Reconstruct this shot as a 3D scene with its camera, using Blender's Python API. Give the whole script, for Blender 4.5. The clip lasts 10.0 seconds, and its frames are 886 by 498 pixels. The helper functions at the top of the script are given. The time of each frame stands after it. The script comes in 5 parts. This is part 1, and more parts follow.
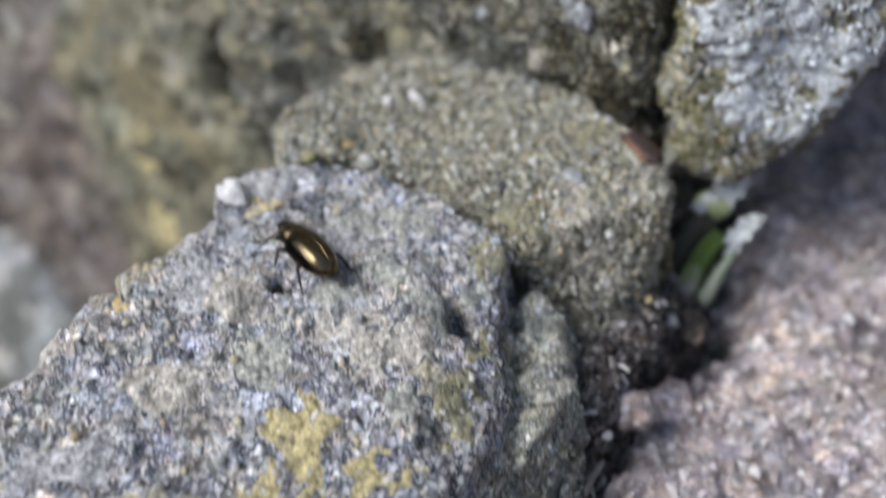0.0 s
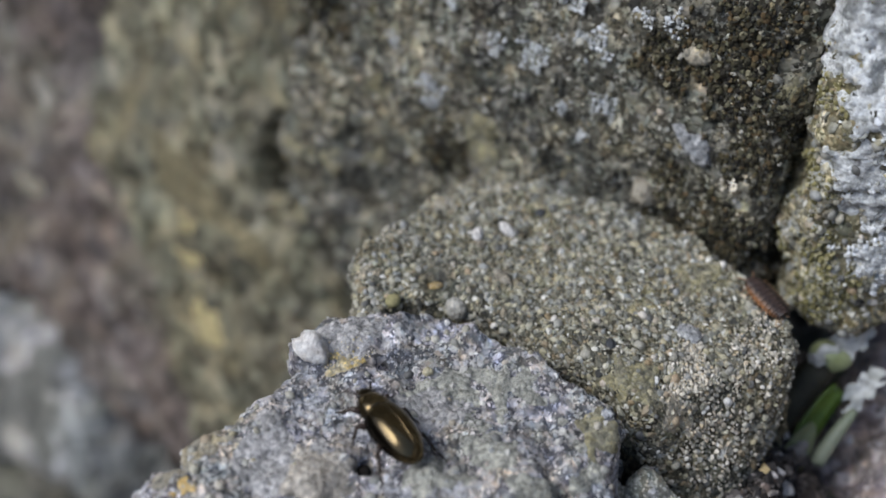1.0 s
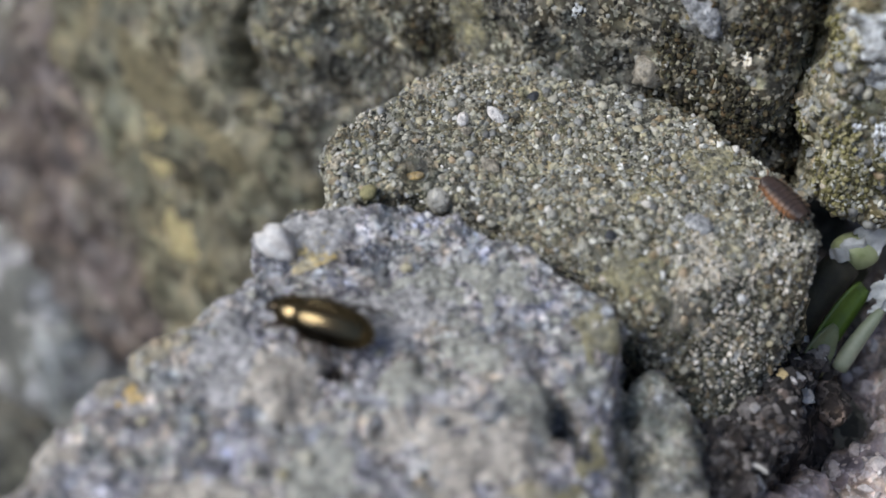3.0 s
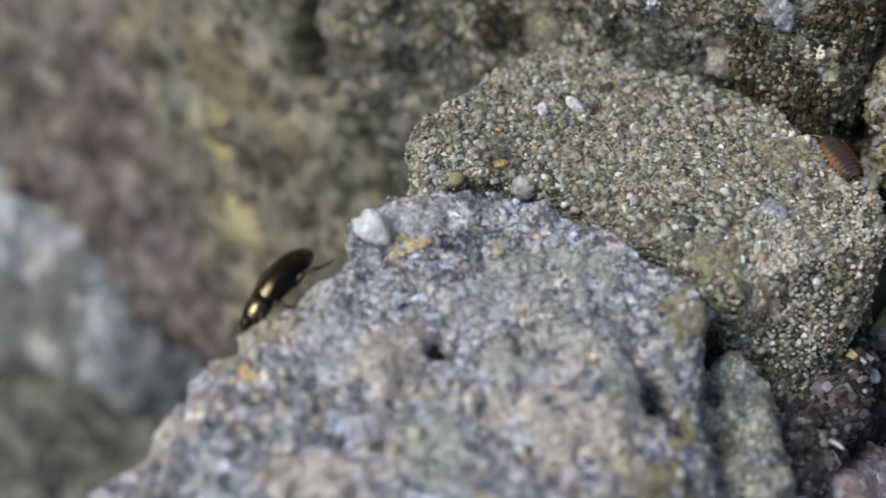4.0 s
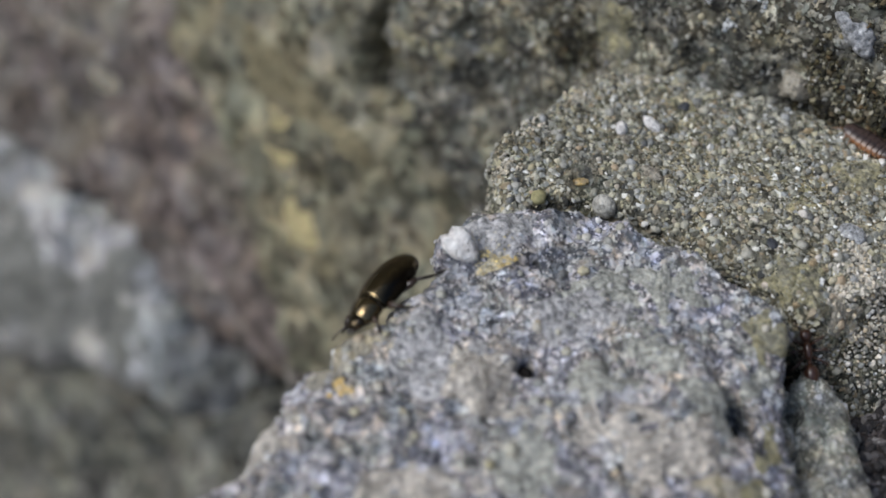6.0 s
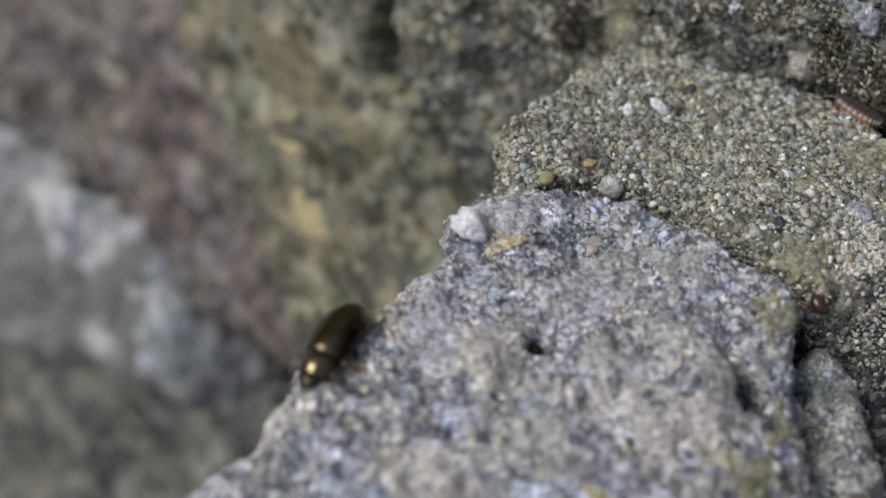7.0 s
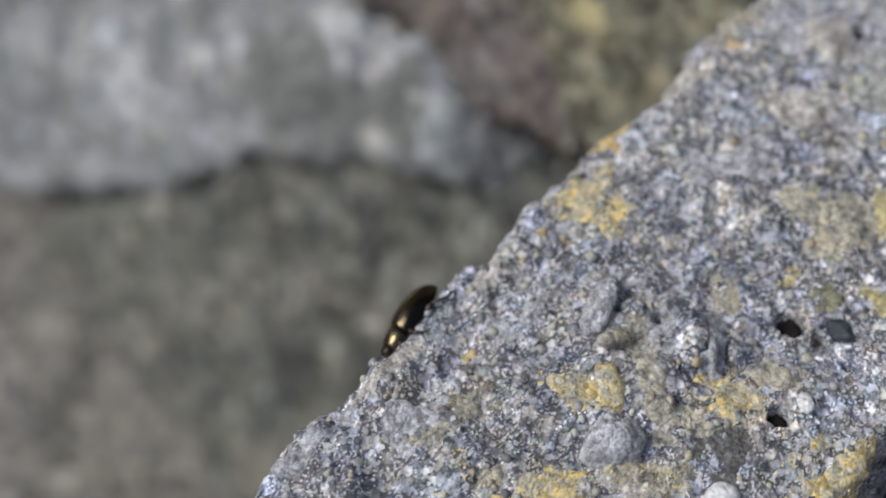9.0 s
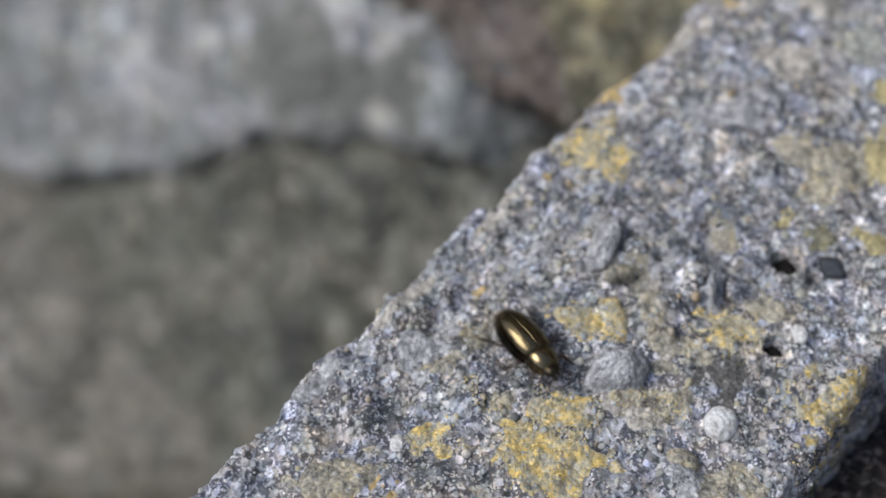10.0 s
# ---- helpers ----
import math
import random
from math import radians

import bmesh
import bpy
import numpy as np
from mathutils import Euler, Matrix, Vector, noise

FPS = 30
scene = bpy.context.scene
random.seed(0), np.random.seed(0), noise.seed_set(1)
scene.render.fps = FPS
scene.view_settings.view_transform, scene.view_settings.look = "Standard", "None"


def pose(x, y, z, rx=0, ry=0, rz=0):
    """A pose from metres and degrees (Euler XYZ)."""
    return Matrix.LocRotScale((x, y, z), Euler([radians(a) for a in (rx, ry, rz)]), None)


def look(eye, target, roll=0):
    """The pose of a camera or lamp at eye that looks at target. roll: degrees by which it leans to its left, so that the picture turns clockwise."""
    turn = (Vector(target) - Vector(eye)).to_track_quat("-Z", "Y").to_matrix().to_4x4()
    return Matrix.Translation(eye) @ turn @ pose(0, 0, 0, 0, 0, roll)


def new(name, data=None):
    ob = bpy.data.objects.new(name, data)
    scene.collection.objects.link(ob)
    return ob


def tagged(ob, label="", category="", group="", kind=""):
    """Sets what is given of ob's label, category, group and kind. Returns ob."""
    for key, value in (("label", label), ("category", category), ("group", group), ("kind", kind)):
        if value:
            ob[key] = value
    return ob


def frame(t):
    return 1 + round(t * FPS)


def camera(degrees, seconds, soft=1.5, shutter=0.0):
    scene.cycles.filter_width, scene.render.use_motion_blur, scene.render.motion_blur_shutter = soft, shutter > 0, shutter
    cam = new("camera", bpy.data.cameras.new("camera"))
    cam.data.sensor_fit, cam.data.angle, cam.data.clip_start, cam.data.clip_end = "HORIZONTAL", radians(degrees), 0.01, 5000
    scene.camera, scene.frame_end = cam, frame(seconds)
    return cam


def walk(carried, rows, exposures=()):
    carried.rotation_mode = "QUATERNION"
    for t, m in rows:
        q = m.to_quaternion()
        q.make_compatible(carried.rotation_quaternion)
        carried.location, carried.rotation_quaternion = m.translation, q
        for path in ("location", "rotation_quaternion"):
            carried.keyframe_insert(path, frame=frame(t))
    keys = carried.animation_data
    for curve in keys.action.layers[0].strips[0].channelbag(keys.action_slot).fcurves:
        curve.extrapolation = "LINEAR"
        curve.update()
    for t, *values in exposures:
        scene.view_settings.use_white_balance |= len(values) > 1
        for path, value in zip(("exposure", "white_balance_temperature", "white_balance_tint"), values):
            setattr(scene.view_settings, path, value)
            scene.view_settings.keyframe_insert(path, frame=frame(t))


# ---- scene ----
# All building numbers below are millimetres; MM turns them into metres. LIFT is the height of the lower ground below the plan's zero.
MM, LIFT = 0.001, 90.0
cam = camera(39.6, 10.0, soft=1.6, shutter=0.35)
METRES, EYE, TILT, LEAN, TURN = 0.12, 0.24, -46.0, 0.0, 0.0
ROWS = [
    (0.0, 0.0, 0.0, 0.0, 0.0, 0.0, -0.0),
    (0.2, -0.0077, 0.0055, 0.0358, 0.03, 0.48, -0.44),
    (0.5, -0.0442, 0.0421, 0.0578, -0.25, 0.29, -0.58),
    (1.0, -0.0704, 0.0936, 0.1029, -0.27, 0.06, -1.56),
    (1.5, -0.0622, 0.1368, 0.1059, -0.23, -0.66, -1.25),
    (2.0, -0.06, 0.1712, 0.0972, -0.06, -0.91, -0.93),
    (2.5, -0.0558, 0.1872, 0.0851, -0.1, -1.55, -0.97),
    (2.7, -0.0503, 0.1881, 0.0768, 0.02, -2.11, -0.91),
    (3.8, -0.0966, 0.1462, 0.0708, -0.25, -3.43, -0.77),
    (4.0, -0.111, 0.1471, 0.0726, -0.28, -3.56, -0.99),
    (4.5, -0.1317, 0.1462, 0.0618, -0.06, -4.05, -1.45),
    (5.0, -0.1409, 0.1389, 0.0681, -0.0, -3.93, -1.43),
    (5.5, -0.1496, 0.13, 0.0804, -0.1, -3.71, -1.57),
    (5.7, -0.1613, 0.1361, 0.0898, -0.08, -3.79, -2.01),
    (6.8, -0.1613, 0.1239, 0.0774, -0.1, -4.26, -1.72),
    (7.0, -0.1639, 0.1296, 0.0735, 0.08, -3.8, -1.61),
    (7.2, -0.1744, 0.1132, 0.0636, 0.35, -4.12, -2.01),
    (7.5, -0.2077, 0.0996, 0.0331, 0.85, -4.22, -1.38),
    (7.7, -0.2316, 0.0415, -0.0073, 1.32, -4.36, -2.23),
    (8.0, -0.2924, -0.0094, -0.0769, 1.89, -6.19, -1.41),
    (8.2, -0.3397, -0.0564, -0.091, 2.96, -7.69, -1.62),
    (8.5, -0.3553, -0.1267, -0.0974, 2.83, -6.71, -1.6),
    (9.0, -0.3903, -0.181, -0.0964, 2.69, -6.41, -2.05),
    (9.5, -0.4028, -0.2016, -0.1224, 2.05, -6.86, -2.22),
    (10.0, -0.3982, -0.2266, -0.1378, 2.46, -6.1, -2.11),
]
walk(cam, [(t, pose(0, 0, EYE, TILT, LEAN, TURN) @ pose(METRES * x, METRES * y, METRES * z, 90 + pitch, roll, yaw)) for t, x, y, z, yaw, pitch, roll in ROWS],
     exposures=[(0.0, 0.67), (0.5, 0.28), (1.0, 0.26), (2.5, 0.41), (4.5, 0.4), (5.5, 0.29), (7.0, 0.28), (8.0, 0.37), (10.0, 0.3)])
# A phone's close-up lens: shallow focus, held at one distance.
cam.data.dof.use_dof = True
cam.data.dof.focus_distance = 0.093
cam.data.dof.aperture_fstop = 16.5

# ---- light: open shade under a bright sky, the brighter part of it to the left ----
world = bpy.data.worlds.new("sky")
world.use_nodes = True
scene.world = world
wn = world.node_tree.nodes
sky = wn.new("ShaderNodeTexSky")
sky.sky_type, sky.sun_disc = "NISHITA", False
SUN_EL, SUN_AZ = radians(48), radians(-104)
sky.sun_elevation, sky.sun_rotation = SUN_EL, SUN_AZ
sky.air_density, sky.dust_density, sky.ozone_density = 1.0, 1.5, 1.5
wn["Background"].inputs["Strength"].default_value = 0.15
world.node_tree.links.new(sky.outputs[0], wn["Background"].inputs["Color"])
sun_data = bpy.data.lights.new("sun", "SUN")
sun_data.energy, sun_data.angle, sun_data.color = 2.45, radians(34), (0.95, 0.98, 1.01)
sun = new("sun", sun_data)
sun.matrix_world = look((math.sin(SUN_AZ) * math.cos(SUN_EL) * 5, math.cos(SUN_AZ) * math.cos(SUN_EL) * 5, math.sin(SUN_EL) * 5), (0, 0, 0))


# ---- noise in numpy ----
def hash3(i, seed):
    i = i.astype(np.int64)
    h = (i[..., 0] * 73856093) ^ (i[..., 1] * 19349663) ^ (i[..., 2] * 83492791) ^ (seed * 2654435)
    h = (h ^ (h >> 13)) * 1274126177
    h = (h ^ (h >> 16)) & 0xFFFFFF
    return h / float(0xFFFFFF)


def vnoise(p, size, seed=0):
    """Smooth noise from -1 to 1 at points p, with features of the given size."""
    q = p / size
    b = np.floor(q)
    f = q - b
    f = f * f * (3 - 2 * f)
    out = np.zeros(len(p))
    for dx in (0, 1):
        for dy in (0, 1):
            for dz in (0, 1):
                w = (f[:, 0] if dx else 1 - f[:, 0]) * (f[:, 1] if dy else 1 - f[:, 1]) * (f[:, 2] if dz else 1 - f[:, 2])
                out += w * hash3(b + (dx, dy, dz), seed)
    return out * 2 - 1


def cells(p, size, seed=0):
    """Distance to the nearest scattered point (in cell sizes) and that point's random number."""
    q = p / size
    b = np.floor(q)
    best, ident = np.full(len(p), 9.0), np.zeros(len(p))
    for dx in (-1, 0, 1):
        for dy in (-1, 0, 1):
            for dz in (-1, 0, 1):
                c = b + (dx, dy, dz)
                o = np.stack([hash3(c, seed + 11), hash3(c, seed + 23), hash3(c, seed + 37)], -1)
                d = np.linalg.norm(c + o - q, axis=1)
                near = d < best
                best = np.where(near, d, best)
                ident = np.where(near, hash3(c, seed + 51), ident)
    return best, ident


def edge_distance(x, y, poly):
    """Signed distance to a closed polygon: positive outside."""
    pts = np.array(poly, float)
    best, inside = np.full(x.shape, 1e9), np.zeros(x.shape, bool)
    for (ax, ay), (bx, by) in zip(pts, np.roll(pts, -1, 0)):
        ex, ey = bx - ax, by - ay
        t = np.clip(((x - ax) * ex + (y - ay) * ey) / (ex * ex + ey * ey), 0, 1)
        best = np.minimum(best, np.hypot(x - ax - t * ex, y - ay - t * ey))
        cross = ((ay > y) != (by > y)) & (x < (bx - ax) * (y - ay) / (by - ay + 1e-12) + ax)
        inside ^= cross
    return np.where(inside, -best, best)


# ---- materials ----
def mat(name):
    m = bpy.data.materials.new(name)
    m.use_nodes = True
    return m, m.node_tree.nodes, m.node_tree.links, m.node_tree.nodes["Principled BSDF"]


def coords(n, l, scale=1000.0):
    tc, mp = n.new("ShaderNodeTexCoord"), n.new("ShaderNodeMapping")
    mp.inputs["Scale"].default_value = (scale,) * 3
    l.new(tc.outputs["Object"], mp.inputs["Vector"])
    return mp.outputs["Vector"]


def ramp(n, l, fac, stops):
    r = n.new("ShaderNodeValToRGB")
    r.color_ramp.interpolation = "LINEAR"
    while len(r.color_ramp.elements) < len(stops):
        r.color_ramp.elements.new(0.5)
    for e, (pos, c) in zip(r.color_ramp.elements, stops):
        e.position, e.color = pos, (*c, 1) if len(c) == 3 else c
    l.new(fac, r.inputs["Fac"])
    return r.outputs["Color"]


def noise_tex(n, l, vec, scale, detail=4.0, rough=0.6):
    t = n.new("ShaderNodeTexNoise")
    t.inputs["Scale"].default_value, t.inputs["Detail"].default_value, t.inputs["Roughness"].default_value = scale, detail, rough
    l.new(vec, t.inputs["Vector"])
    return t.outputs["Fac"]


def mix(n, l, fac, a, b, kind="MIX"):
    m = n.new("ShaderNodeMix")
    m.data_type, m.blend_type = "RGBA", kind
    for sock, v in ((m.inputs[0], fac), (m.inputs[6], a), (m.inputs[7], b)):
        if isinstance(v, (int, float)):
            sock.default_value = v
        elif isinstance(v, tuple):
            sock.default_value = (*v, 1)
        else:
            l.new(v, sock)
    return m.outputs[2]


def bump(n, l, height, strength, distance, bsdf, before=None):
    b = n.new("ShaderNodeBump")
    b.inputs["Strength"].default_value, b.inputs["Distance"].default_value = strength, distance
    l.new(height, b.inputs["Height"])
    if before is not None:
        l.new(before, b.inputs["Normal"])
    l.new(b.outputs["Normal"], bsdf.inputs["Normal"])
    return b.outputs["Normal"]


def stone_material(name, grains, matrix, tones, spots=None, moss=None, size=0.9, rough=0.9, mottle=1.0, contrast=1.0, hues=1.0, relief=0.7, veil=None, veil_size=12.0):
    """A gritty stone. grains: colour stops of its single grains; matrix: the dark dirt between them; tones: two wide tints that
    multiply it; spots: (colour, amount, size) of a thin crust; moss: the same, greener and softer."""
    m, n, l, bsdf = mat(name)
    v = coords(n, l)
    mean = grains[len(grains) // 2][1]
    grains = [(at, tuple(m0 + contrast * (c0 - m0) for c0, m0 in zip(c, mean))) for at, c in grains]
    vor = n.new("ShaderNodeTexVoronoi")
    vor.inputs["Scale"].default_value = 1 / size
    warp = n.new("ShaderNodeVectorMath")
    warp.operation = "ADD"
    nt = n.new("ShaderNodeTexNoise")
    nt.inputs["Scale"].default_value, nt.inputs["Detail"].default_value, nt.inputs["Roughness"].default_value = 1.5, 6.0, 0.75
    l.new(v, nt.inputs["Vector"])
    l.new(v, warp.inputs[0])
    l.new(nt.outputs["Color"], warp.inputs[1])
    l.new(warp.outputs[0], vor.inputs["Vector"])
    sep = n.new("ShaderNodeSeparateColor")
    l.new(vor.outputs["Color"], sep.inputs[0])
    col = ramp(n, l, sep.outputs[0], grains)
    # the finer sand between the larger grains
    fine = n.new("ShaderNodeTexVoronoi")
    fine.inputs["Scale"].default_value = 3.2 / size
    l.new(v, fine.inputs["Vector"])
    sep2 = n.new("ShaderNodeSeparateColor")
    l.new(fine.outputs["Color"], sep2.inputs[0])
    sand = ramp(n, l, sep2.outputs[1], [(0.0, matrix), (0.55, tuple(0.6 * a + 0.4 * b for a, b in zip(matrix, grains[1][1]))), (1.0, grains[-2][1])])
    big = ramp(n, l, sep.outputs[1], [(0.38, (0, 0, 0)), (0.5, (1, 1, 1))])
    col = mix(n, l, big, sand, col)
    edge = ramp(n, l, vor.outputs["Distance"], [(0.42, (0, 0, 0)), (0.8, (1, 1, 1))])
    col = mix(n, l, edge, col, sand)
    wide = ramp(n, l, noise_tex(n, l, v, 0.085, 5, 0.6), [(0.36, tones[0]), (0.64, tones[1])])
    col = mix(n, l, 1.0, col, wide, "MULTIPLY")
    patch = ramp(n, l, noise_tex(n, l, v, 0.21, 4, 0.6), [(0.34, (0.74, 0.76, 0.8)), (0.5, (1, 1, 1)), (0.66, (1.25, 1.17, 1.02))])
    col = mix(n, l, mottle, col, mix(n, l, 1.0, col, patch, "MULTIPLY"))
    mid = ramp(n, l, noise_tex(n, l, v, 0.5, 6, 0.72), [(0.3, (0.4, 0.4, 0.41)), (0.48, (0.96, 0.96, 0.96)), (0.68, (1.75, 1.71, 1.66))])
    col = mix(n, l, mottle, col, mix(n, l, 1.0, col, mid, "MULTIPLY"))
    # single grains differ in hue, and so do patches some millimetres wide
    tint = ramp(n, l, sep.outputs[2], [(0.0, (1.02, 0.95, 0.87)), (0.25, (1, 1, 1.02)), (0.55, (0.92, 0.97, 1.06)), (0.8, (0.99, 1.0, 0.95)), (1.0, (1.0, 0.97, 1.05))])
    col = mix(n, l, 0.8 * hues, col, mix(n, l, 1.0, col, tint, "MULTIPLY"))
    shift = n.new("ShaderNodeMapping")
    shift.inputs["Location"].default_value = (31.0, 17.0, 5.0)
    l.new(v, shift.inputs["Vector"])
    hue = ramp(n, l, noise_tex(n, l, shift.outputs["Vector"], 0.3, 5, 0.68), [(0.3, (0.66, 0.67, 0.74)), (0.41, (0.96, 0.96, 1.0)), (0.49, (1.07, 1.01, 0.95)), (0.57, (0.88, 0.93, 0.9)), (0.7, (1.22, 1.2, 1.28))])
    col = mix(n, l, hues, col, mix(n, l, 1.0, col, hue, "MULTIPLY"))
    if veil:
        moved = n.new("ShaderNodeMapping")
        moved.inputs["Location"].default_value = (-13.0, 47.0, 29.0)
        l.new(v, moved.inputs["Vector"])
        wash = ramp(n, l, noise_tex(n, l, moved.outputs["Vector"], 1 / veil_size, 5, 0.62), veil)
        col = mix(n, l, 1.0, col, wash, "MULTIPLY")
    for extra in (spots, moss):
        if extra:
            tint, amount, wideness = extra
            f = noise_tex(n, l, v, 1 / wideness, 6, 0.72)
            f = ramp(n, l, f, [(0.68 - amount * 0.3, (0, 0, 0)), (0.76 - amount * 0.3, (1, 1, 1))])
            speck = ramp(n, l, noise_tex(n, l, v, 1.6, 3, 0.7), [(0.3, (0.15, 0.15, 0.15)), (0.6, (1, 1, 1))])
            f = mix(n, l, 1.0, f, speck, "MULTIPLY")
            col = mix(n, l, f, col, tint)
    l.new(col, bsdf.inputs["Base Color"])
    bsdf.inputs["Roughness"].default_value = rough
    bsdf.inputs["Specular IOR Level"].default_value = 0.35
    b1 = bump(n, l, vor.outputs["Distance"], relief, -0.00045, bsdf)
    bump(n, l, noise_tex(n, l, v, 3.0, 5, 0.75), 0.6, 0.00025, bsdf, b1)
    return m


def island_material(name, stops, rough=0.75, spec=0.4, per_object=False, fleck=0.35):
    """Loose grains and pebbles: each takes its own colour."""
    m, n, l, bsdf = mat(name)
    v = coords(n, l)
    if per_object:
        r = n.new("ShaderNodeObjectInfo").outputs["Random"]
    else:
        r = n.new("ShaderNodeNewGeometry").outputs["Random Per Island"]
    col = ramp(n, l, r, stops)
    f = ramp(n, l, noise_tex(n, l, v, 2.4, 5, 0.7), [(0.3, (1 - fleck,) * 3), (0.7, (1 + fleck,) * 3)])
    col = mix(n, l, 1.0, col, f, "MULTIPLY")
    l.new(col, bsdf.inputs["Base Color"])
    bsdf.inputs["Roughness"].default_value, bsdf.inputs["Specular IOR Level"].default_value = rough, spec
    bump(n, l, noise_tex(n, l, v, 5.0, 4, 0.7), 0.5, 0.00012, bsdf)
    return m


def plain_material(name, a, b, scale=0.6, rough=0.6, metal=0.0, spec=0.5, bumps=0.0, coat=0.0):
    """Two tones in soft patches with fine relief."""
    m, n, l, bsdf = mat(name)
    v = coords(n, l)
    col = ramp(n, l, noise_tex(n, l, v, scale, 5, 0.65), [(0.32, a), (0.68, b)])
    l.new(col, bsdf.inputs["Base Color"])
    bsdf.inputs["Roughness"].default_value, bsdf.inputs["Metallic"].default_value = rough, metal
    bsdf.inputs["Specular IOR Level"].default_value, bsdf.inputs["Coat Weight"].default_value = spec, coat
    if bumps:
        bump(n, l, noise_tex(n, l, v, 4.0, 5, 0.7), 0.6, bumps * MM, bsdf)
    return m


GREY = [(0.0, (0.06, 0.06, 0.058)), (0.2, (0.2, 0.195, 0.182)), (0.5, (0.37, 0.36, 0.335)), (0.78, (0.52, 0.505, 0.47)), (0.94, (0.66, 0.64, 0.59)), (1.0, (0.8, 0.79, 0.78))]
OLIVE = [(0.0, (0.06, 0.055, 0.038)), (0.25, (0.17, 0.157, 0.11)), (0.5, (0.285, 0.262, 0.185)), (0.75, (0.39, 0.36, 0.26)), (0.93, (0.53, 0.49, 0.37)), (1.0, (0.69, 0.67, 0.59))]
DARK = [(0.0, (0.033, 0.032, 0.028)), (0.3, (0.103, 0.1, 0.082)), (0.6, (0.197, 0.192, 0.16)), (0.85, (0.315, 0.31, 0.265)), (0.95, (0.45, 0.445, 0.39)), (1.0, (0.64, 0.63, 0.59))]
PINK = [(0.0, (0.17, 0.145, 0.135)), (0.3, (0.32, 0.27, 0.255)), (0.6, (0.44, 0.385, 0.365)), (0.85, (0.53, 0.48, 0.46)), (0.95, (0.6, 0.56, 0.54)), (1.0, (0.7, 0.68, 0.66))]
M_FRONT = stone_material("grey_gritty_stone", GREY, (0.09, 0.09, 0.096), ((0.89, 0.92, 1.02), (1.22, 1.23, 1.3)), spots=((0.66, 0.66, 0.69), 0.3, 5.0), size=0.62, contrast=1.05, mottle=0.8, relief=0.65,
                         veil=[(0.28, (0.42, 0.44, 0.48)), (0.41, (0.8, 0.82, 0.85)), (0.48, (1.12, 1.05, 0.96)), (0.57, (0.98, 1.0, 1.1)), (0.7, (1.62, 1.6, 1.65))], veil_size=4.0)
M_FLAKE = stone_material("pale_greenish_flake", GREY, (0.2, 0.2, 0.18), ((0.66, 0.67, 0.68), (1.12, 1.12, 1.1)), spots=((0.6, 0.6, 0.58), 0.2, 2.4), size=0.5, contrast=1.05, mottle=0.8, relief=0.55, hues=0.9, veil=[(0.3, (0.5, 0.53, 0.5)), (0.45, (0.9, 0.92, 0.88)), (0.56, (1.05, 1.04, 0.98)), (0.7, (1.4, 1.38, 1.28))], veil_size=3.0)
M_SECOND = stone_material("olive_gritty_stone", OLIVE, (0.085, 0.08, 0.06), ((0.66, 0.68, 0.7), (1.04, 1.02, 0.96)), spots=((0.42, 0.36, 0.18), 0.18, 4.0), size=0.6, mottle=0.8, contrast=1.15, veil=[(0.3, (0.5, 0.52, 0.57)), (0.43, (0.88, 0.9, 0.92)), (0.55, (1.06, 1.05, 1.0)), (0.7, (1.35, 1.3, 1.16))], veil_size=5.0)
M_BACK = stone_material("dark_mossy_stone", DARK, (0.035, 0.031, 0.022), ((0.66, 0.66, 0.65), (1.36, 1.33, 1.22)), spots=((0.45, 0.45, 0.43), 0.14, 3.0), moss=((0.13, 0.115, 0.045), 0.2, 9.0), size=1.0)
M_LICHEN_STONE = stone_material("white_crusted_stone", OLIVE, (0.1, 0.09, 0.05), ((0.85, 0.87, 0.86), (1.1, 1.08, 1.0)), spots=((0.7, 0.74, 0.77), 0.3, 7.0), moss=((0.26, 0.23, 0.07), 0.2, 4.0), size=1.0)
M_PINK = stone_material("dusty_pinkish_soil", PINK, (0.25, 0.222, 0.215), ((0.82, 0.805, 0.84), (1.16, 1.11, 1.115)), spots=((0.48, 0.46, 0.48), 0.2, 6.0), moss=((0.16, 0.13, 0.12), 0.16, 5.0), size=1.5)
BROWN = [(0.0, (0.06, 0.055, 0.048)), (0.3, (0.16, 0.145, 0.125)), (0.6, (0.27, 0.245, 0.215)), (0.85, (0.37, 0.34, 0.3)), (0.95, (0.48, 0.45, 0.41)), (1.0, (0.6, 0.58, 0.55))]
M_LILAC = stone_material("lilac_grey_stone", PINK, (0.26, 0.245, 0.25), ((1.5, 1.48, 1.5), (1.85, 1.8, 1.78)), spots=((0.55, 0.55, 0.58), 0.3, 9.0), size=1.3, mottle=0.6, contrast=0.7)
M_BROWN = stone_material("brown_stone", BROWN, (0.1, 0.09, 0.08), ((0.4, 0.382, 0.392), (0.66, 0.64, 0.65)), spots=((0.38, 0.36, 0.33), 0.2, 9.0), size=4.0, mottle=0.6, contrast=0.5, hues=0.9,
                         veil=[(0.3, (0.62, 0.56, 0.54)), (0.43, (0.92, 0.86, 0.86)), (0.5, (1.05, 1.02, 1.0)), (0.58, (1.08, 1.1, 0.98)), (0.72, (1.35, 1.33, 1.36))], veil_size=15.0)
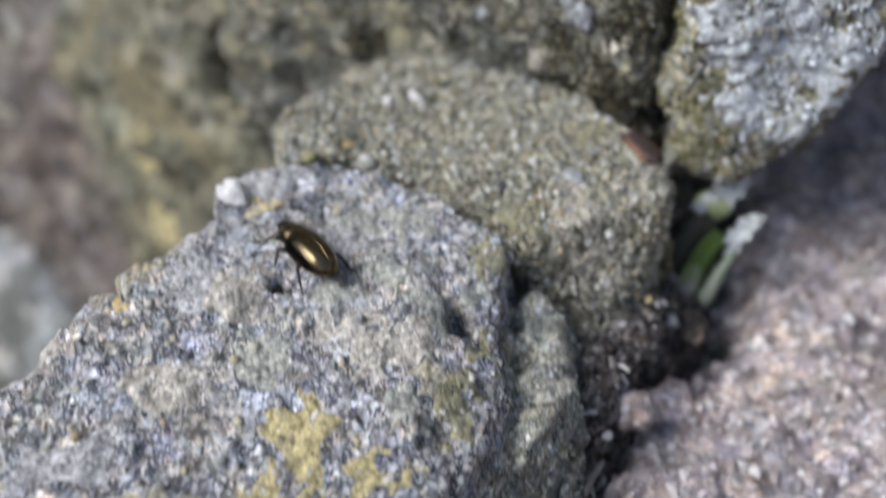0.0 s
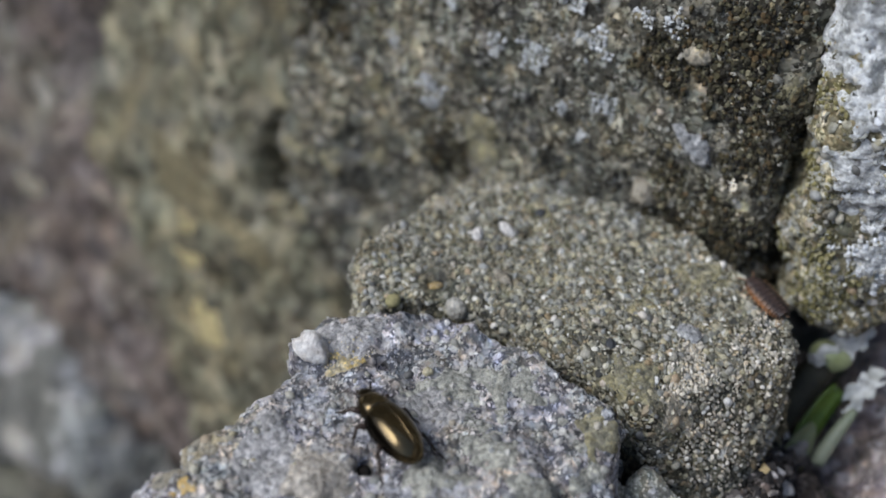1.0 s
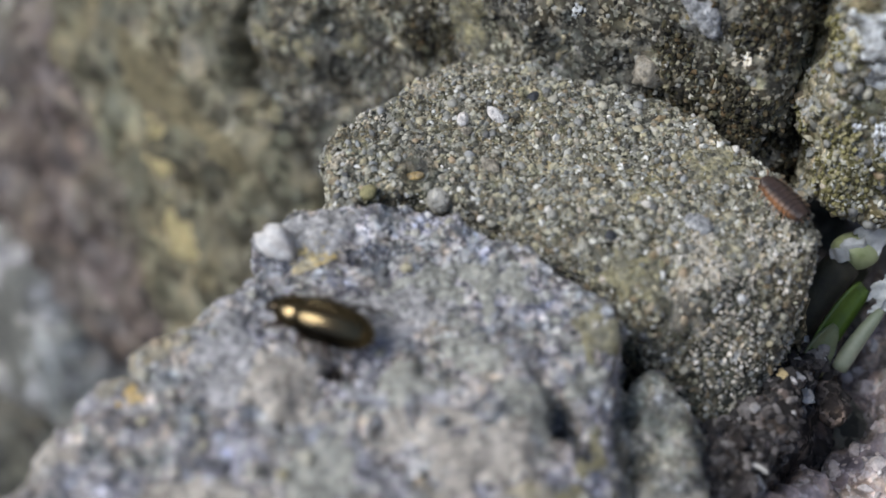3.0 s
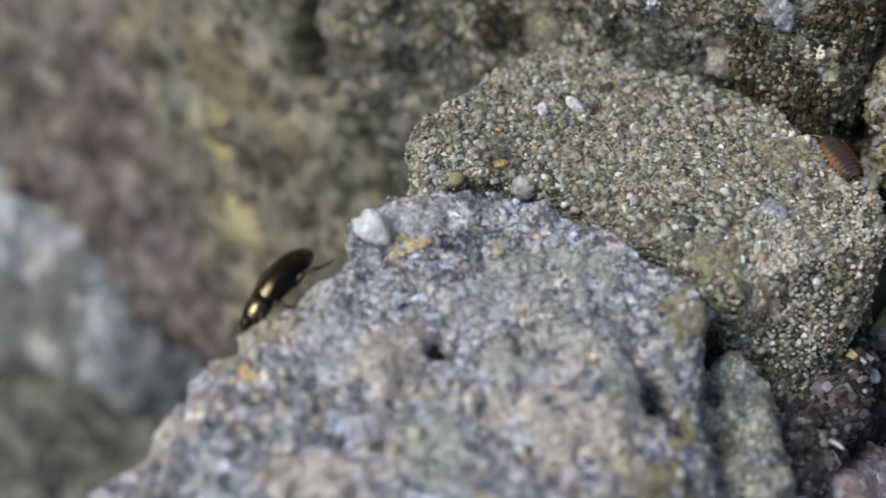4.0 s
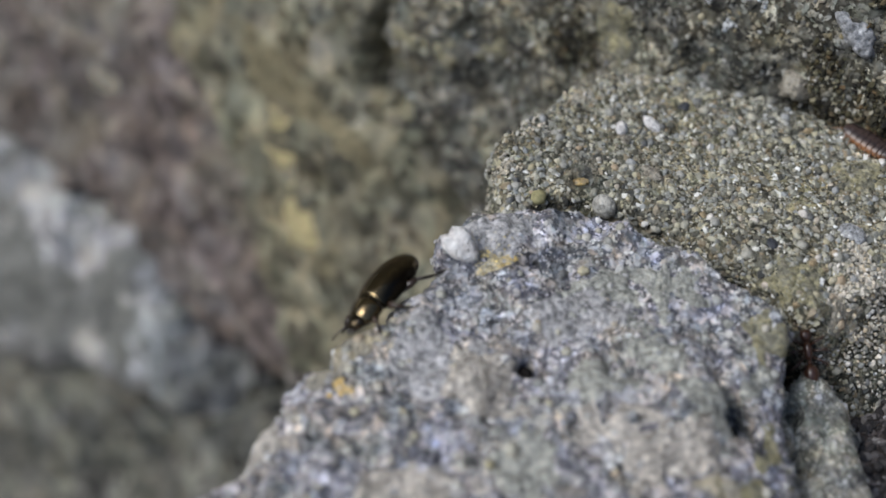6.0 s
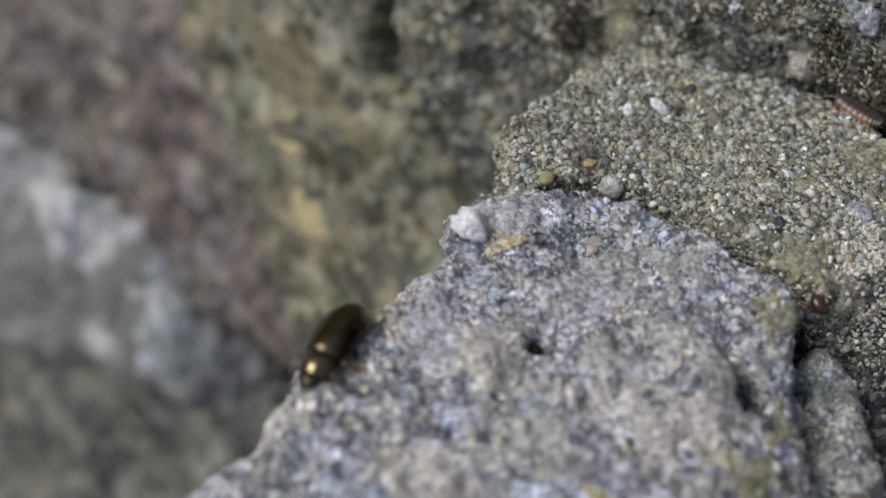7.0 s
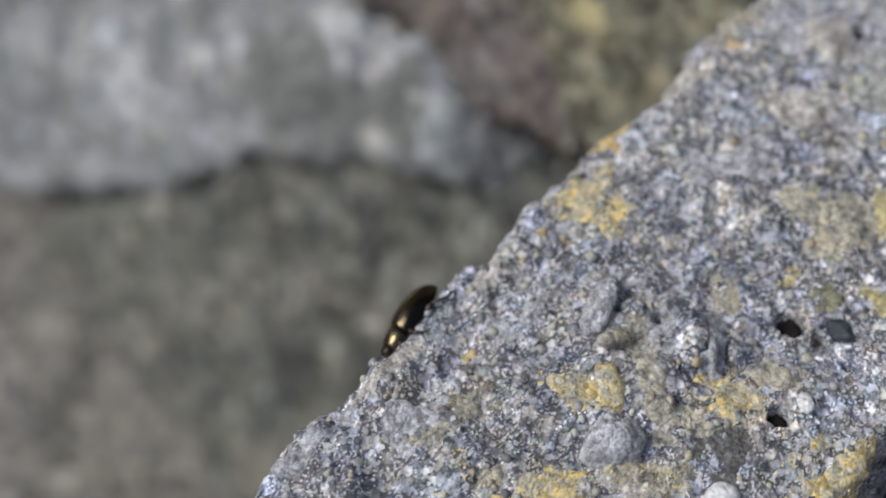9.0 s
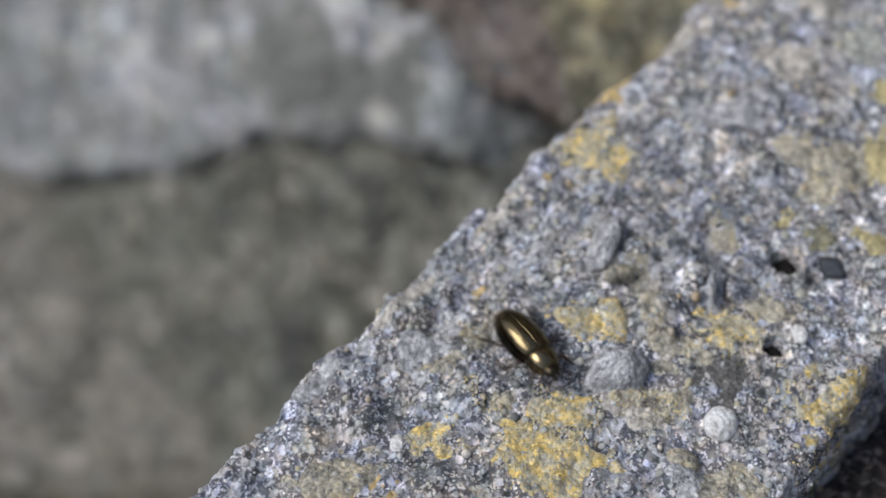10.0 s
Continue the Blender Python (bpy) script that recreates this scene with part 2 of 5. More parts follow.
M_OLIVE_FAR = stone_material("ochre_mossy_stone", OLIVE, (0.09, 0.082, 0.055), ((0.39, 0.395, 0.4), (0.7, 0.695, 0.675)), moss=((0.26, 0.23, 0.13), 0.16, 9.0), size=4.0, mottle=0.6, contrast=0.5, hues=0.9,
                             veil=[(0.28, (0.45, 0.46, 0.44)), (0.42, (0.85, 0.86, 0.84)), (0.5, (1.05, 1.04, 0.98)), (0.57, (0.9, 0.95, 0.98)), (0.7, (1.35, 1.32, 1.25))], veil_size=11.0)
M_PALE = stone_material("pale_grey_stone", GREY, (0.19, 0.187, 0.175), ((0.5, 0.515, 0.53), (0.88, 0.895, 0.93)), spots=((0.42, 0.42, 0.43), 0.16, 18.0), moss=((0.18, 0.18, 0.13), 0.28, 14.0), size=4.0, mottle=0.6, contrast=0.5, hues=0.7, veil=[(0.3, (0.7, 0.72, 0.74)), (0.45, (0.92, 0.94, 0.94)), (0.55, (1.0, 1.0, 1.03)), (0.7, (1.28, 1.28, 1.36))], veil_size=16.0)
M_BASE = stone_material("dark_base_stone", DARK, (0.05, 0.05, 0.044), ((0.43, 0.435, 0.445), (0.7, 0.7, 0.7)), size=4.0, mottle=0.6, contrast=0.5, hues=0.7, veil=[(0.3, (0.55, 0.55, 0.57)), (0.45, (0.9, 0.92, 0.88)), (0.55, (1.06, 1.02, 0.98)), (0.7, (1.5, 1.45, 1.35))], veil_size=16.0)
M_UNSEEN_WALL = stone_material("unseen_wall_render", BROWN, (0.12, 0.11, 0.1), ((0.7, 0.7, 0.7), (0.95, 0.94, 0.92)), size=3.0, mottle=0.4, contrast=0.5, hues=0.4, veil=[(0.3, (0.75, 0.76, 0.76)), (0.7, (1.2, 1.18, 1.15))], veil_size=180.0)
M_GRAIN = island_material("mineral_grains", [(0.0, (0.17, 0.165, 0.165)), (0.15, (0.31, 0.28, 0.25)), (0.3, (0.29, 0.3, 0.32)), (0.6, (0.39, 0.38, 0.36)), (0.92, (0.48, 0.465, 0.43)), (1.0, (0.62, 0.61, 0.6))], 0.75)
M_GRAIN_OLIVE = island_material("ochre_mineral_grains", [(0.0, (0.035, 0.035, 0.032)), (0.15, (0.1, 0.093, 0.066)), (0.28, (0.17, 0.165, 0.135)), (0.36, (0.25, 0.19, 0.11)), (0.45, (0.2, 0.2, 0.175)), (0.62, (0.3, 0.285, 0.215)), (0.72, (0.23, 0.24, 0.235)), (0.84, (0.38, 0.345, 0.22)), (0.94, (0.47, 0.455, 0.39)), (1.0, (0.66, 0.65, 0.61))], 0.5)
M_GRAIN_DARK = island_material("dark_mineral_grains", [(0.0, (0.03, 0.028, 0.022)), (0.35, (0.085, 0.08, 0.062)), (0.65, (0.16, 0.152, 0.12)), (0.8, (0.2, 0.165, 0.09)), (0.93, (0.24, 0.235, 0.2)), (1.0, (0.34, 0.33, 0.3))], 0.75)
M_SAND = island_material("single_sand_grains", [(0.0, (0.08, 0.08, 0.078)), (0.15, (0.23, 0.23, 0.215)), (0.35, (0.34, 0.32, 0.255)), (0.5, (0.29, 0.295, 0.29)), (0.65, (0.38, 0.33, 0.2)), (0.8, (0.44, 0.43, 0.38)), (0.93, (0.34, 0.25, 0.15)), (1.0, (0.66, 0.65, 0.62))], 0.45, 0.5, True, 0.25)
M_CHALK = island_material("chalky_white_lichen", [(0.0, (0.32, 0.32, 0.29)), (0.4, (0.48, 0.49, 0.48)), (0.8, (0.62, 0.64, 0.66)), (1.0, (0.78, 0.8, 0.82))], 0.95, 0.2)


def lichen_material(name, stops, scale=0.9, grit_amount=0.75):
    """A powdery crust: patchy colour, gritty relief, the stone's dust on it."""
    m, n, l, bsdf = mat(name)
    v = coords(n, l)
    col = ramp(n, l, noise_tex(n, l, v, scale, 6, 0.75), stops)
    f = ramp(n, l, noise_tex(n, l, v, 2.4, 5, 0.8), [(0.3, (0.45, 0.45, 0.47)), (0.5, (1, 1, 1)), (0.68, (1.3, 1.28, 1.22))])
    col = mix(n, l, min(1.0, grit_amount * 1.4), col, mix(n, l, 1.0, col, f, "MULTIPLY"))
    vor = n.new("ShaderNodeTexVoronoi")
    vor.inputs["Scale"].default_value = 2.3
    l.new(v, vor.inputs["Vector"])
    sep = n.new("ShaderNodeSeparateColor")
    l.new(vor.outputs["Color"], sep.inputs[0])
    grit = ramp(n, l, sep.outputs[0], [(0.0, (0.5, 0.5, 0.5)), (0.5, (0.95, 0.95, 0.95)), (1.0, (1.25, 1.25, 1.25))])
    col = mix(n, l, grit_amount, col, mix(n, l, 1.0, col, grit, "MULTIPLY"))
    l.new(col, bsdf.inputs["Base Color"])
    bsdf.inputs["Roughness"].default_value, bsdf.inputs["Specular IOR Level"].default_value = 0.95, 0.2
    b1 = bump(n, l, vor.outputs["Distance"], 0.6, -0.0004, bsdf)
    bump(n, l, noise_tex(n, l, v, 3.5, 5, 0.75), 0.8, 0.0004, bsdf, b1)
    return m


M_CRUMB = island_material("yellow_lichen_crumbs", [(0.0, (0.4, 0.36, 0.26)), (0.4, (0.58, 0.48, 0.26)), (0.75, (0.74, 0.57, 0.22)), (1.0, (0.62, 0.58, 0.45))], 0.95, 0.2)
M_CREAMGRAIN = island_material("cream_crust_grains", [(0.0, (0.3, 0.28, 0.24)), (0.3, (0.43, 0.4, 0.33)), (0.6, (0.55, 0.51, 0.43)), (0.8, (0.5, 0.41, 0.28)), (1.0, (0.7, 0.67, 0.62))], 0.9, 0.3)
M_YELLOW = lichen_material("yellow_crust_lichen", [(0.3, (0.33, 0.32, 0.29)), (0.43, (0.48, 0.44, 0.34)), (0.52, (0.66, 0.54, 0.31)), (0.6, (0.86, 0.61, 0.19)), (0.7, (0.84, 0.64, 0.3)), (0.78, (0.64, 0.6, 0.48))], 0.75, 0.7)
M_PALEYELLOW = lichen_material("pale_yellow_crust_lichen", [(0.3, (0.3, 0.27, 0.19)), (0.5, (0.52, 0.44, 0.23)), (0.7, (0.68, 0.56, 0.3))])
M_GREENISH = lichen_material("thin_greenish_crust", [(0.3, (0.15, 0.15, 0.135)), (0.42, (0.31, 0.31, 0.28)), (0.55, (0.46, 0.455, 0.4)), (0.7, (0.66, 0.64, 0.55))], 1.3)
M_TAN = lichen_material("tan_pebble", [(0.28, (0.2, 0.175, 0.14)), (0.45, (0.33, 0.295, 0.235)), (0.6, (0.44, 0.4, 0.33)), (0.75, (0.52, 0.49, 0.43))], 0.8)
M_ORANGE = lichen_material("orange_crust_lichen", [(0.3, (0.36, 0.31, 0.24)), (0.45, (0.56, 0.42, 0.22)), (0.65, (0.74, 0.5, 0.16))])
M_CREAM = lichen_material("cream_crust_lichen", [(0.3, (0.16, 0.155, 0.14)), (0.42, (0.33, 0.31, 0.26)), (0.55, (0.52, 0.46, 0.35)), (0.68, (0.56, 0.46, 0.26))])
M_OCHRE = lichen_material("ochre_crust_lichen", [(0.3, (0.14, 0.135, 0.11)), (0.45, (0.26, 0.245, 0.18)), (0.6, (0.39, 0.35, 0.2)), (0.72, (0.38, 0.37, 0.31))])
M_DARKCRUST = lichen_material("dark_brown_stain", [(0.3, (0.09, 0.085, 0.08)), (0.5, (0.15, 0.14, 0.13)), (0.68, (0.28, 0.27, 0.25))])
M_WHITE = lichen_material("white_crust_lichen", [(0.28, (0.2, 0.2, 0.17)), (0.38, (0.46, 0.47, 0.45)), (0.5, (0.76, 0.78, 0.79)), (0.66, (0.88, 0.9, 0.9))], 0.9, 0.6)
M_MOSS = island_material("dark_wall_moss", [(0.0, (0.012, 0.01, 0.007)), (0.4, (0.03, 0.026, 0.014)), (0.62, (0.06, 0.052, 0.024)), (0.74, (0.09, 0.058, 0.026)), (0.85, (0.08, 0.08, 0.05)), (0.95, (0.18, 0.16, 0.1)), (1.0, (0.4, 0.38, 0.33))], 0.9)
M_GREENMOSS = island_material("yellow_green_moss", [(0.0, (0.05, 0.045, 0.02)), (0.3, (0.15, 0.135, 0.055)), (0.55, (0.25, 0.225, 0.1)), (0.75, (0.32, 0.29, 0.17)), (0.9, (0.33, 0.33, 0.28)), (1.0, (0.5, 0.5, 0.46))], 0.9)
M_BLUSH = lichen_material("pale_lilac_crust", [(0.3, (0.27, 0.26, 0.255)), (0.45, (0.43, 0.42, 0.415)), (0.6, (0.54, 0.525, 0.53)), (0.75, (0.64, 0.61, 0.59))], 0.6)
M_BEIGE = lichen_material("beige_crust", [(0.3, (0.22, 0.2, 0.175)), (0.42, (0.42, 0.38, 0.33)), (0.55, (0.6, 0.55, 0.48)), (0.7, (0.76, 0.71, 0.63))], 1.1)
M_FILM = lichen_material("dark_green_film", [(0.3, (0.11, 0.11, 0.1)), (0.5, (0.19, 0.19, 0.17)), (0.7, (0.31, 0.31, 0.29))], 0.25)
M_BAND = lichen_material("ochre_brown_stain", [(0.3, (0.14, 0.125, 0.085)), (0.5, (0.22, 0.19, 0.115)), (0.7, (0.3, 0.26, 0.16))], 0.4)
M_QUARTZ = lichen_material("milky_quartz", [(0.3, (0.62, 0.57, 0.53)), (0.5, (0.8, 0.77, 0.74)), (0.7, (0.88, 0.87, 0.85))], 0.7, 0.3)
M_GREYPEB = lichen_material("grey_pebble", [(0.28, (0.28, 0.27, 0.24)), (0.45, (0.42, 0.405, 0.36)), (0.6, (0.52, 0.5, 0.45)), (0.75, (0.6, 0.58, 0.53))], 0.8, 0.5)
M_BLUEPEB = lichen_material("bluish_flint", [(0.3, (0.25, 0.25, 0.25)), (0.5, (0.42, 0.425, 0.43)), (0.7, (0.6, 0.6, 0.61))], 0.6)
M_BLACKPEB = plain_material("black_slag", (0.012, 0.014, 0.018), (0.05, 0.055, 0.065), 1.4, 0.4, bumps=0.3)
M_SOIL = stone_material("dark_garden_soil", [(0.0, (0.012, 0.01, 0.009)), (0.4, (0.055, 0.047, 0.043)), (0.75, (0.12, 0.1, 0.092)), (0.95, (0.22, 0.195, 0.18)), (1.0, (0.42, 0.4, 0.38))], (0.018, 0.015, 0.013), ((0.6, 0.6, 0.62), (1.3, 1.2, 1.15)), size=1.2)
M_CLOD = island_material("soil_crumbs", [(0.0, (0.02, 0.018, 0.017)), (0.5, (0.065, 0.057, 0.054)), (0.8, (0.13, 0.115, 0.108)), (0.95, (0.24, 0.22, 0.205)), (1.0, (0.5, 0.48, 0.47))], 0.85)
M_GROUND = stone_material("mossy_earth", BROWN, (0.06, 0.057, 0.045), ((0.55, 0.555, 0.53), (0.8, 0.785, 0.75)), spots=((0.22, 0.21, 0.12), 0.24, 16.0), size=4.0, contrast=0.45, mottle=0.5, hues=0.5)


# ---- mesh helpers ----
def mesh_from(name, verts, faces, material, smooth=True):
    me = bpy.data.meshes.new(name)
    me.from_pydata(np.asarray(verts, float) * MM, [], faces)
    me.validate()
    if material:
        me.materials.append(material)
    if smooth:
        me.polygons.foreach_set("use_smooth", np.ones(len(me.polygons), bool))
    me.update()
    return me


def part(name, bm, material, parent, label=""):
    """Links a bmesh (millimetres) as one mesh object under a thing or a part."""
    bmesh.ops.scale(bm, vec=(MM, MM, MM), verts=bm.verts)
    me = bpy.data.meshes.new(name)
    bm.to_mesh(me)
    bm.free()
    me.materials.append(material)
    me.polygons.foreach_set("use_smooth", np.ones(len(me.polygons), bool))
    ob = new(name, me)
    ob.parent = parent
    return tagged(ob, label)


def mesh_part(name, verts, faces, material, parent=None, label="", smooth=True):
    ob = new(name, mesh_from(name, verts, faces, material, smooth))
    ob.parent = parent
    return tagged(ob, label)


UPRIGHT = (np.array([0.0, 0, LIFT]), np.array([1.0, 0, 0]), np.array([0, 1.0, 0]), np.array([0, 0, 1.0]))


def plane_frame(origin, right, normal):
    """A frame whose x runs along right and whose z points out of a rock face."""
    nrm = np.array(normal, float)
    nrm /= np.linalg.norm(nrm)
    u = np.array(right, float)
    u -= nrm * (u @ nrm)
    u /= np.linalg.norm(u)
    return np.array(origin, float) + (0, 0, LIFT), u, np.cross(nrm, u), nrm


class Rock:
    """A broken stone: a rough upper face over a ragged outline, and sides that fall from its rounded rim."""

    def __init__(self, name, poly, top, deep, material, step=0.3, rim=1.2, flare=0.22, rough=(0.5, 0.35, 0.22, 0.06), ragged=0.7, seed=1, pits=(), frame=UPRIGHT, bumps=()):
        pts = np.array(poly, float)
        lo, hi = pts.min(0) - deep - 1, pts.max(0) + deep + 1
        xs, ys = np.arange(lo[0], hi[0], step), np.arange(lo[1], hi[1], step)
        gx, gy = np.meshgrid(xs, ys)
        shape = gx.shape
        x, y = gx.ravel(), gy.ravel()
        flat = np.stack([x, y, np.full(len(x), 7.3 * seed)], 1)
        d = edge_distance(x, y, poly) + ragged * (vnoise(flat, 4.0, seed) + 0.55 * vnoise(flat, 1.6, seed + 1))
        keep = d < deep
        dg = d.reshape(shape)
        ny, nx = np.gradient(dg, step)
        nn = np.hypot(nx, ny) + 1e-6
        nx, ny = (nx / nn).ravel(), (ny / nn).ravel()
        out, ins = np.maximum(d, 0), np.clip(-d, 0, rim)
        px, py = x - nx * out * (1 - flare), y - ny * out * (1 - flare)
        height = top(px, py)
        for cx, cy, r, h in bumps:
            height = height + h * np.clip(1 - ((px - cx) ** 2 + (py - cy) ** 2) / r**2, 0, 1) ** 1.5
        z = height - (rim - np.sqrt(np.maximum(rim**2 - (rim - ins) ** 2, 0))) * 0.9 - out
        for cx, cy, r, depth in pits:
            rr = np.hypot(px - cx, py - cy) + 0.25 * r * vnoise(flat, r * 0.9, seed + 4)
            z -= depth * np.clip((1.15 - rr / r) / 0.35, 0, 1) ** 1.2
        p = np.stack([px, py, z], 1)
        index = np.full(len(x), -1)
        index[keep] = np.arange(keep.sum())
        ig = index.reshape(shape)
        quads = np.stack([ig[:-1, :-1], ig[:-1, 1:], ig[1:, 1:], ig[1:, :-1]], -1).reshape(-1, 4)
        quads = quads[(quads >= 0).all(1)]
        p = p[keep]
        self.quads = quads
        nv = self._normals(p)
        c, ident = cells(p, 1.15, seed + 5)
        c2, ident2 = cells(p, 0.6, seed + 6)
        push = rough[0] * vnoise(p, 8.0, seed + 2) + rough[1] * (vnoise(p, 2.9, seed + 3) + 0.5 * vnoise(p, 1.4, seed + 8))
        push += rough[2] * (1.1 - 2.2 * c) * (0.25 + ident) + 0.5 * rough[2] * (0.8 - 1.8 * c2) * ident2 + rough[3] * vnoise(p, 0.5, seed + 7)
        for cx, cy, r, _ in pits:
            push *= np.clip((np.hypot(p[:, 0] - cx, p[:, 1] - cy) - 1.1 * r) / (0.5 * r), 0.05, 1)
        p = p + nv * push[:, None]
        self.local, self.rim_d = p, d[keep]
        o, u, v, w = frame
        self.p = o + p[:, :1] * u + p[:, 1:2] * v + p[:, 2:] * w
        self.n = self._normals(self.p)
        self.ob = new(name, mesh_from(name, self.p, quads, material))
        self.seed, self.step = seed, step
        self.pits = pits

    def _normals(self, p):
        q = self.quads
        fn = np.cross(p[q[:, 2]] - p[q[:, 0]], p[q[:, 3]] - p[q[:, 1]])
        vn = np.zeros_like(p)
        for k in range(4):
            np.add.at(vn, q[:, k], fn)
        return vn / (np.linalg.norm(vn, axis=1, keepdims=True) + 1e-12)

    def at(self, x, y):
        """Index of the surface vertex nearest to a place on the upper face."""
        return int(np.argmin((self.local[:, 0] - x) ** 2 + (self.local[:, 1] - y) ** 2 + 0.3 * np.maximum(self.rim_d, 0) ** 2))

    def crust(self, name, x, y, r, material, thick=0.16, ragged=1.05, label="", stretch=(1.0, 1.0, 0.0)):
        """A patch of lichen that lies on the stone: a raised, ragged skin over the faces round a place."""
        c, s = math.cos(stretch[2]), math.sin(stretch[2])
        dx, dy = self.local[:, 0] - x, self.local[:, 1] - y
        a, b = (dx * c + dy * s) / stretch[0], (-dx * s + dy * c) / stretch[1]
        z0 = self.local[self.at(x, y), 2]
        rr = np.sqrt(a * a + b * b + 0.5 * (self.local[:, 2] - z0) ** 2) / r
        rr = rr + ragged * (0.62 * vnoise(self.local, 0.75 * r, self.seed + 31) + 0.36 * vnoise(self.local, 1.1, self.seed + 32) + 0.3 * vnoise(self.local, 0.5, self.seed + 34))
        q = self.quads[(rr < 1.3)[self.quads].any(1)]
        if len(q) < 4:
            return None
        used, inv = np.unique(q, return_inverse=True)
        t = np.clip((1.0 - rr[used]) * 3.5, -1.0, 1.0)
        lift = thick * t * (0.75 + 0.45 * vnoise(self.local[used], 0.7, self.seed + 33))
        return mesh_part(name, self.p[used] + self.n[used] * lift[:, None], inv.reshape(-1, 4), material, self.ob, label)

    def tufts(self, name, patches, density, material, small=0.14, large=0.42, label=""):
        """Moss: clumps of tiny tufts round the given places (x, y, radius), joined as one stuff part."""
        rng = np.random.default_rng(self.seed + 90)
        picks = []
        for x, y, r in patches:
            rr = np.hypot(self.local[:, 0] - x, self.local[:, 1] - y) / r + 0.75 * vnoise(self.local, 0.6 * r, self.seed + 41) + 0.5 * vnoise(self.local, 1.0, self.seed + 42)
            ok = np.flatnonzero(rr < 0.85)
            if len(ok):
                picks.append(rng.choice(ok, int(density * r * r)))
        pick = np.concatenate(picks)
        size = small + (large - small) * rng.random(len(pick)) ** 2.2
        off = self.p[pick] + self.n[pick] * (size * (rng.random(len(pick)) - 0.2))[:, None] + rng.normal(size=(len(pick), 3)) * 0.08
        return scatter(name, off, size, material, self.ob, rng, label, smooth=False)

    def grains(self, name, count, material, small=0.2, large=0.5, rim=2.5, sink=0.35, area=None, label="", round_grains=False, jag=None):
        """Many mineral grains set into the surface, joined as one stuff part."""
        rng = np.random.default_rng(self.seed + 70)
        ok = self.rim_d < rim
        for cx, cy, r, _ in self.pits:
            ok &= np.hypot(self.local[:, 0] - cx, self.local[:, 1] - cy) > r + 0.5
        if area:
            ok &= (self.local[:, 0] > area[0]) & (self.local[:, 1] > area[1]) & (self.local[:, 0] < area[2]) & (self.local[:, 1] < area[3])
        pick = rng.choice(np.flatnonzero(ok), count)
        size = small + (large - small) * rng.random(count) ** 2.6
        return scatter(name, self.p[pick] - self.n[pick] * (size * sink)[:, None], size, material, self.ob, rng, label, smooth=round_grains, jag=jag)


def icosahedron():
    g = (1 + 5**0.5) / 2
    v = np.array([(-1, g, 0), (1, g, 0), (-1, -g, 0), (1, -g, 0), (0, -1, g), (0, 1, g), (0, -1, -g), (0, 1, -g), (g, 0, -1), (g, 0, 1), (-g, 0, -1), (-g, 0, 1)], float)
    f = [(0, 11, 5), (0, 5, 1), (0, 1, 7), (0, 7, 10), (0, 10, 11), (1, 5, 9), (5, 11, 4), (11, 10, 2), (10, 7, 6), (7, 1, 8)]
    f += [(3, 9, 4), (3, 4, 2), (3, 2, 6), (3, 6, 8), (3, 8, 9), (4, 9, 5), (2, 4, 11), (6, 2, 10), (8, 6, 7), (9, 8, 1)]
    return v / np.linalg.norm(v[0]), np.array(f)


ICO_V, ICO_F = icosahedron()


def scatter(name, places, size, material, parent, rng, label="", smooth=True, jag=None):
    k = len(places)
    a = rng.normal(size=(k, 3, 3))
    rot, _ = np.linalg.qr(a)
    jag = jag or (0.3 if smooth else 0.75)
    shape = ICO_V[None] * (1 - jag / 2 + jag * rng.random((k, 12, 1))) * (0.55 + 0.75 * rng.random((k, 1, 3)))
    verts = np.einsum("kij,kvj->kvi", rot, shape) * size[:, None, None] + places[:, None]
    faces = (ICO_F[None] + 12 * np.arange(k)[:, None, None]).reshape(-1, 3)
    ob = mesh_part(name, verts.reshape(-1, 3), faces, material, parent, label, smooth)
    return tagged(ob, kind="stuff")


def pebble_mesh(name, size, seed, material, subdiv=3, rough=0.12):
    """A single rounded stone of size (a, b, c) half-axes about its own middle."""
    bm = bmesh.new()
    bmesh.ops.create_icosphere(bm, subdivisions=subdiv, radius=1.0)
    co = np.array([v.co[:] for v in bm.verts])
    r = 1 + rough * vnoise(co, 0.9, seed) + 0.5 * rough * vnoise(co, 0.4, seed + 1)
    for v, c, k in zip(bm.verts, co, r):
        v.co = Vector(c * k * np.array(size) * MM)
    me = bpy.data.meshes.new(name)
    bm.to_mesh(me)
    bm.free()
    me.materials.append(material)
    me.polygons.foreach_set("use_smooth", np.ones(len(me.polygons), bool))
    return me


def set_pebble(rock, name, x, y, size, material, turn=0.0, sink=0.4, seed=1, label="", rough=0.12):
    """A larger pebble bedded in a stone's face, as a part of it."""
    i = rock.at(x, y)
    ob = new(name, pebble_mesh(name, size, seed, material, rough=rough))
    nrm = Vector(rock.n[i])
    place = Vector(rock.p[i]) * MM + nrm * (size[2] * (1 - 2 * sink) * 0.5 * MM)
    ob.matrix_world = Matrix.Translation(place) @ nrm.to_track_quat("Z", "Y").to_matrix().to_4x4() @ pose(0, 0, 0, 0, 0, turn)
    ob.parent = rock.ob
    return tagged(ob, label)


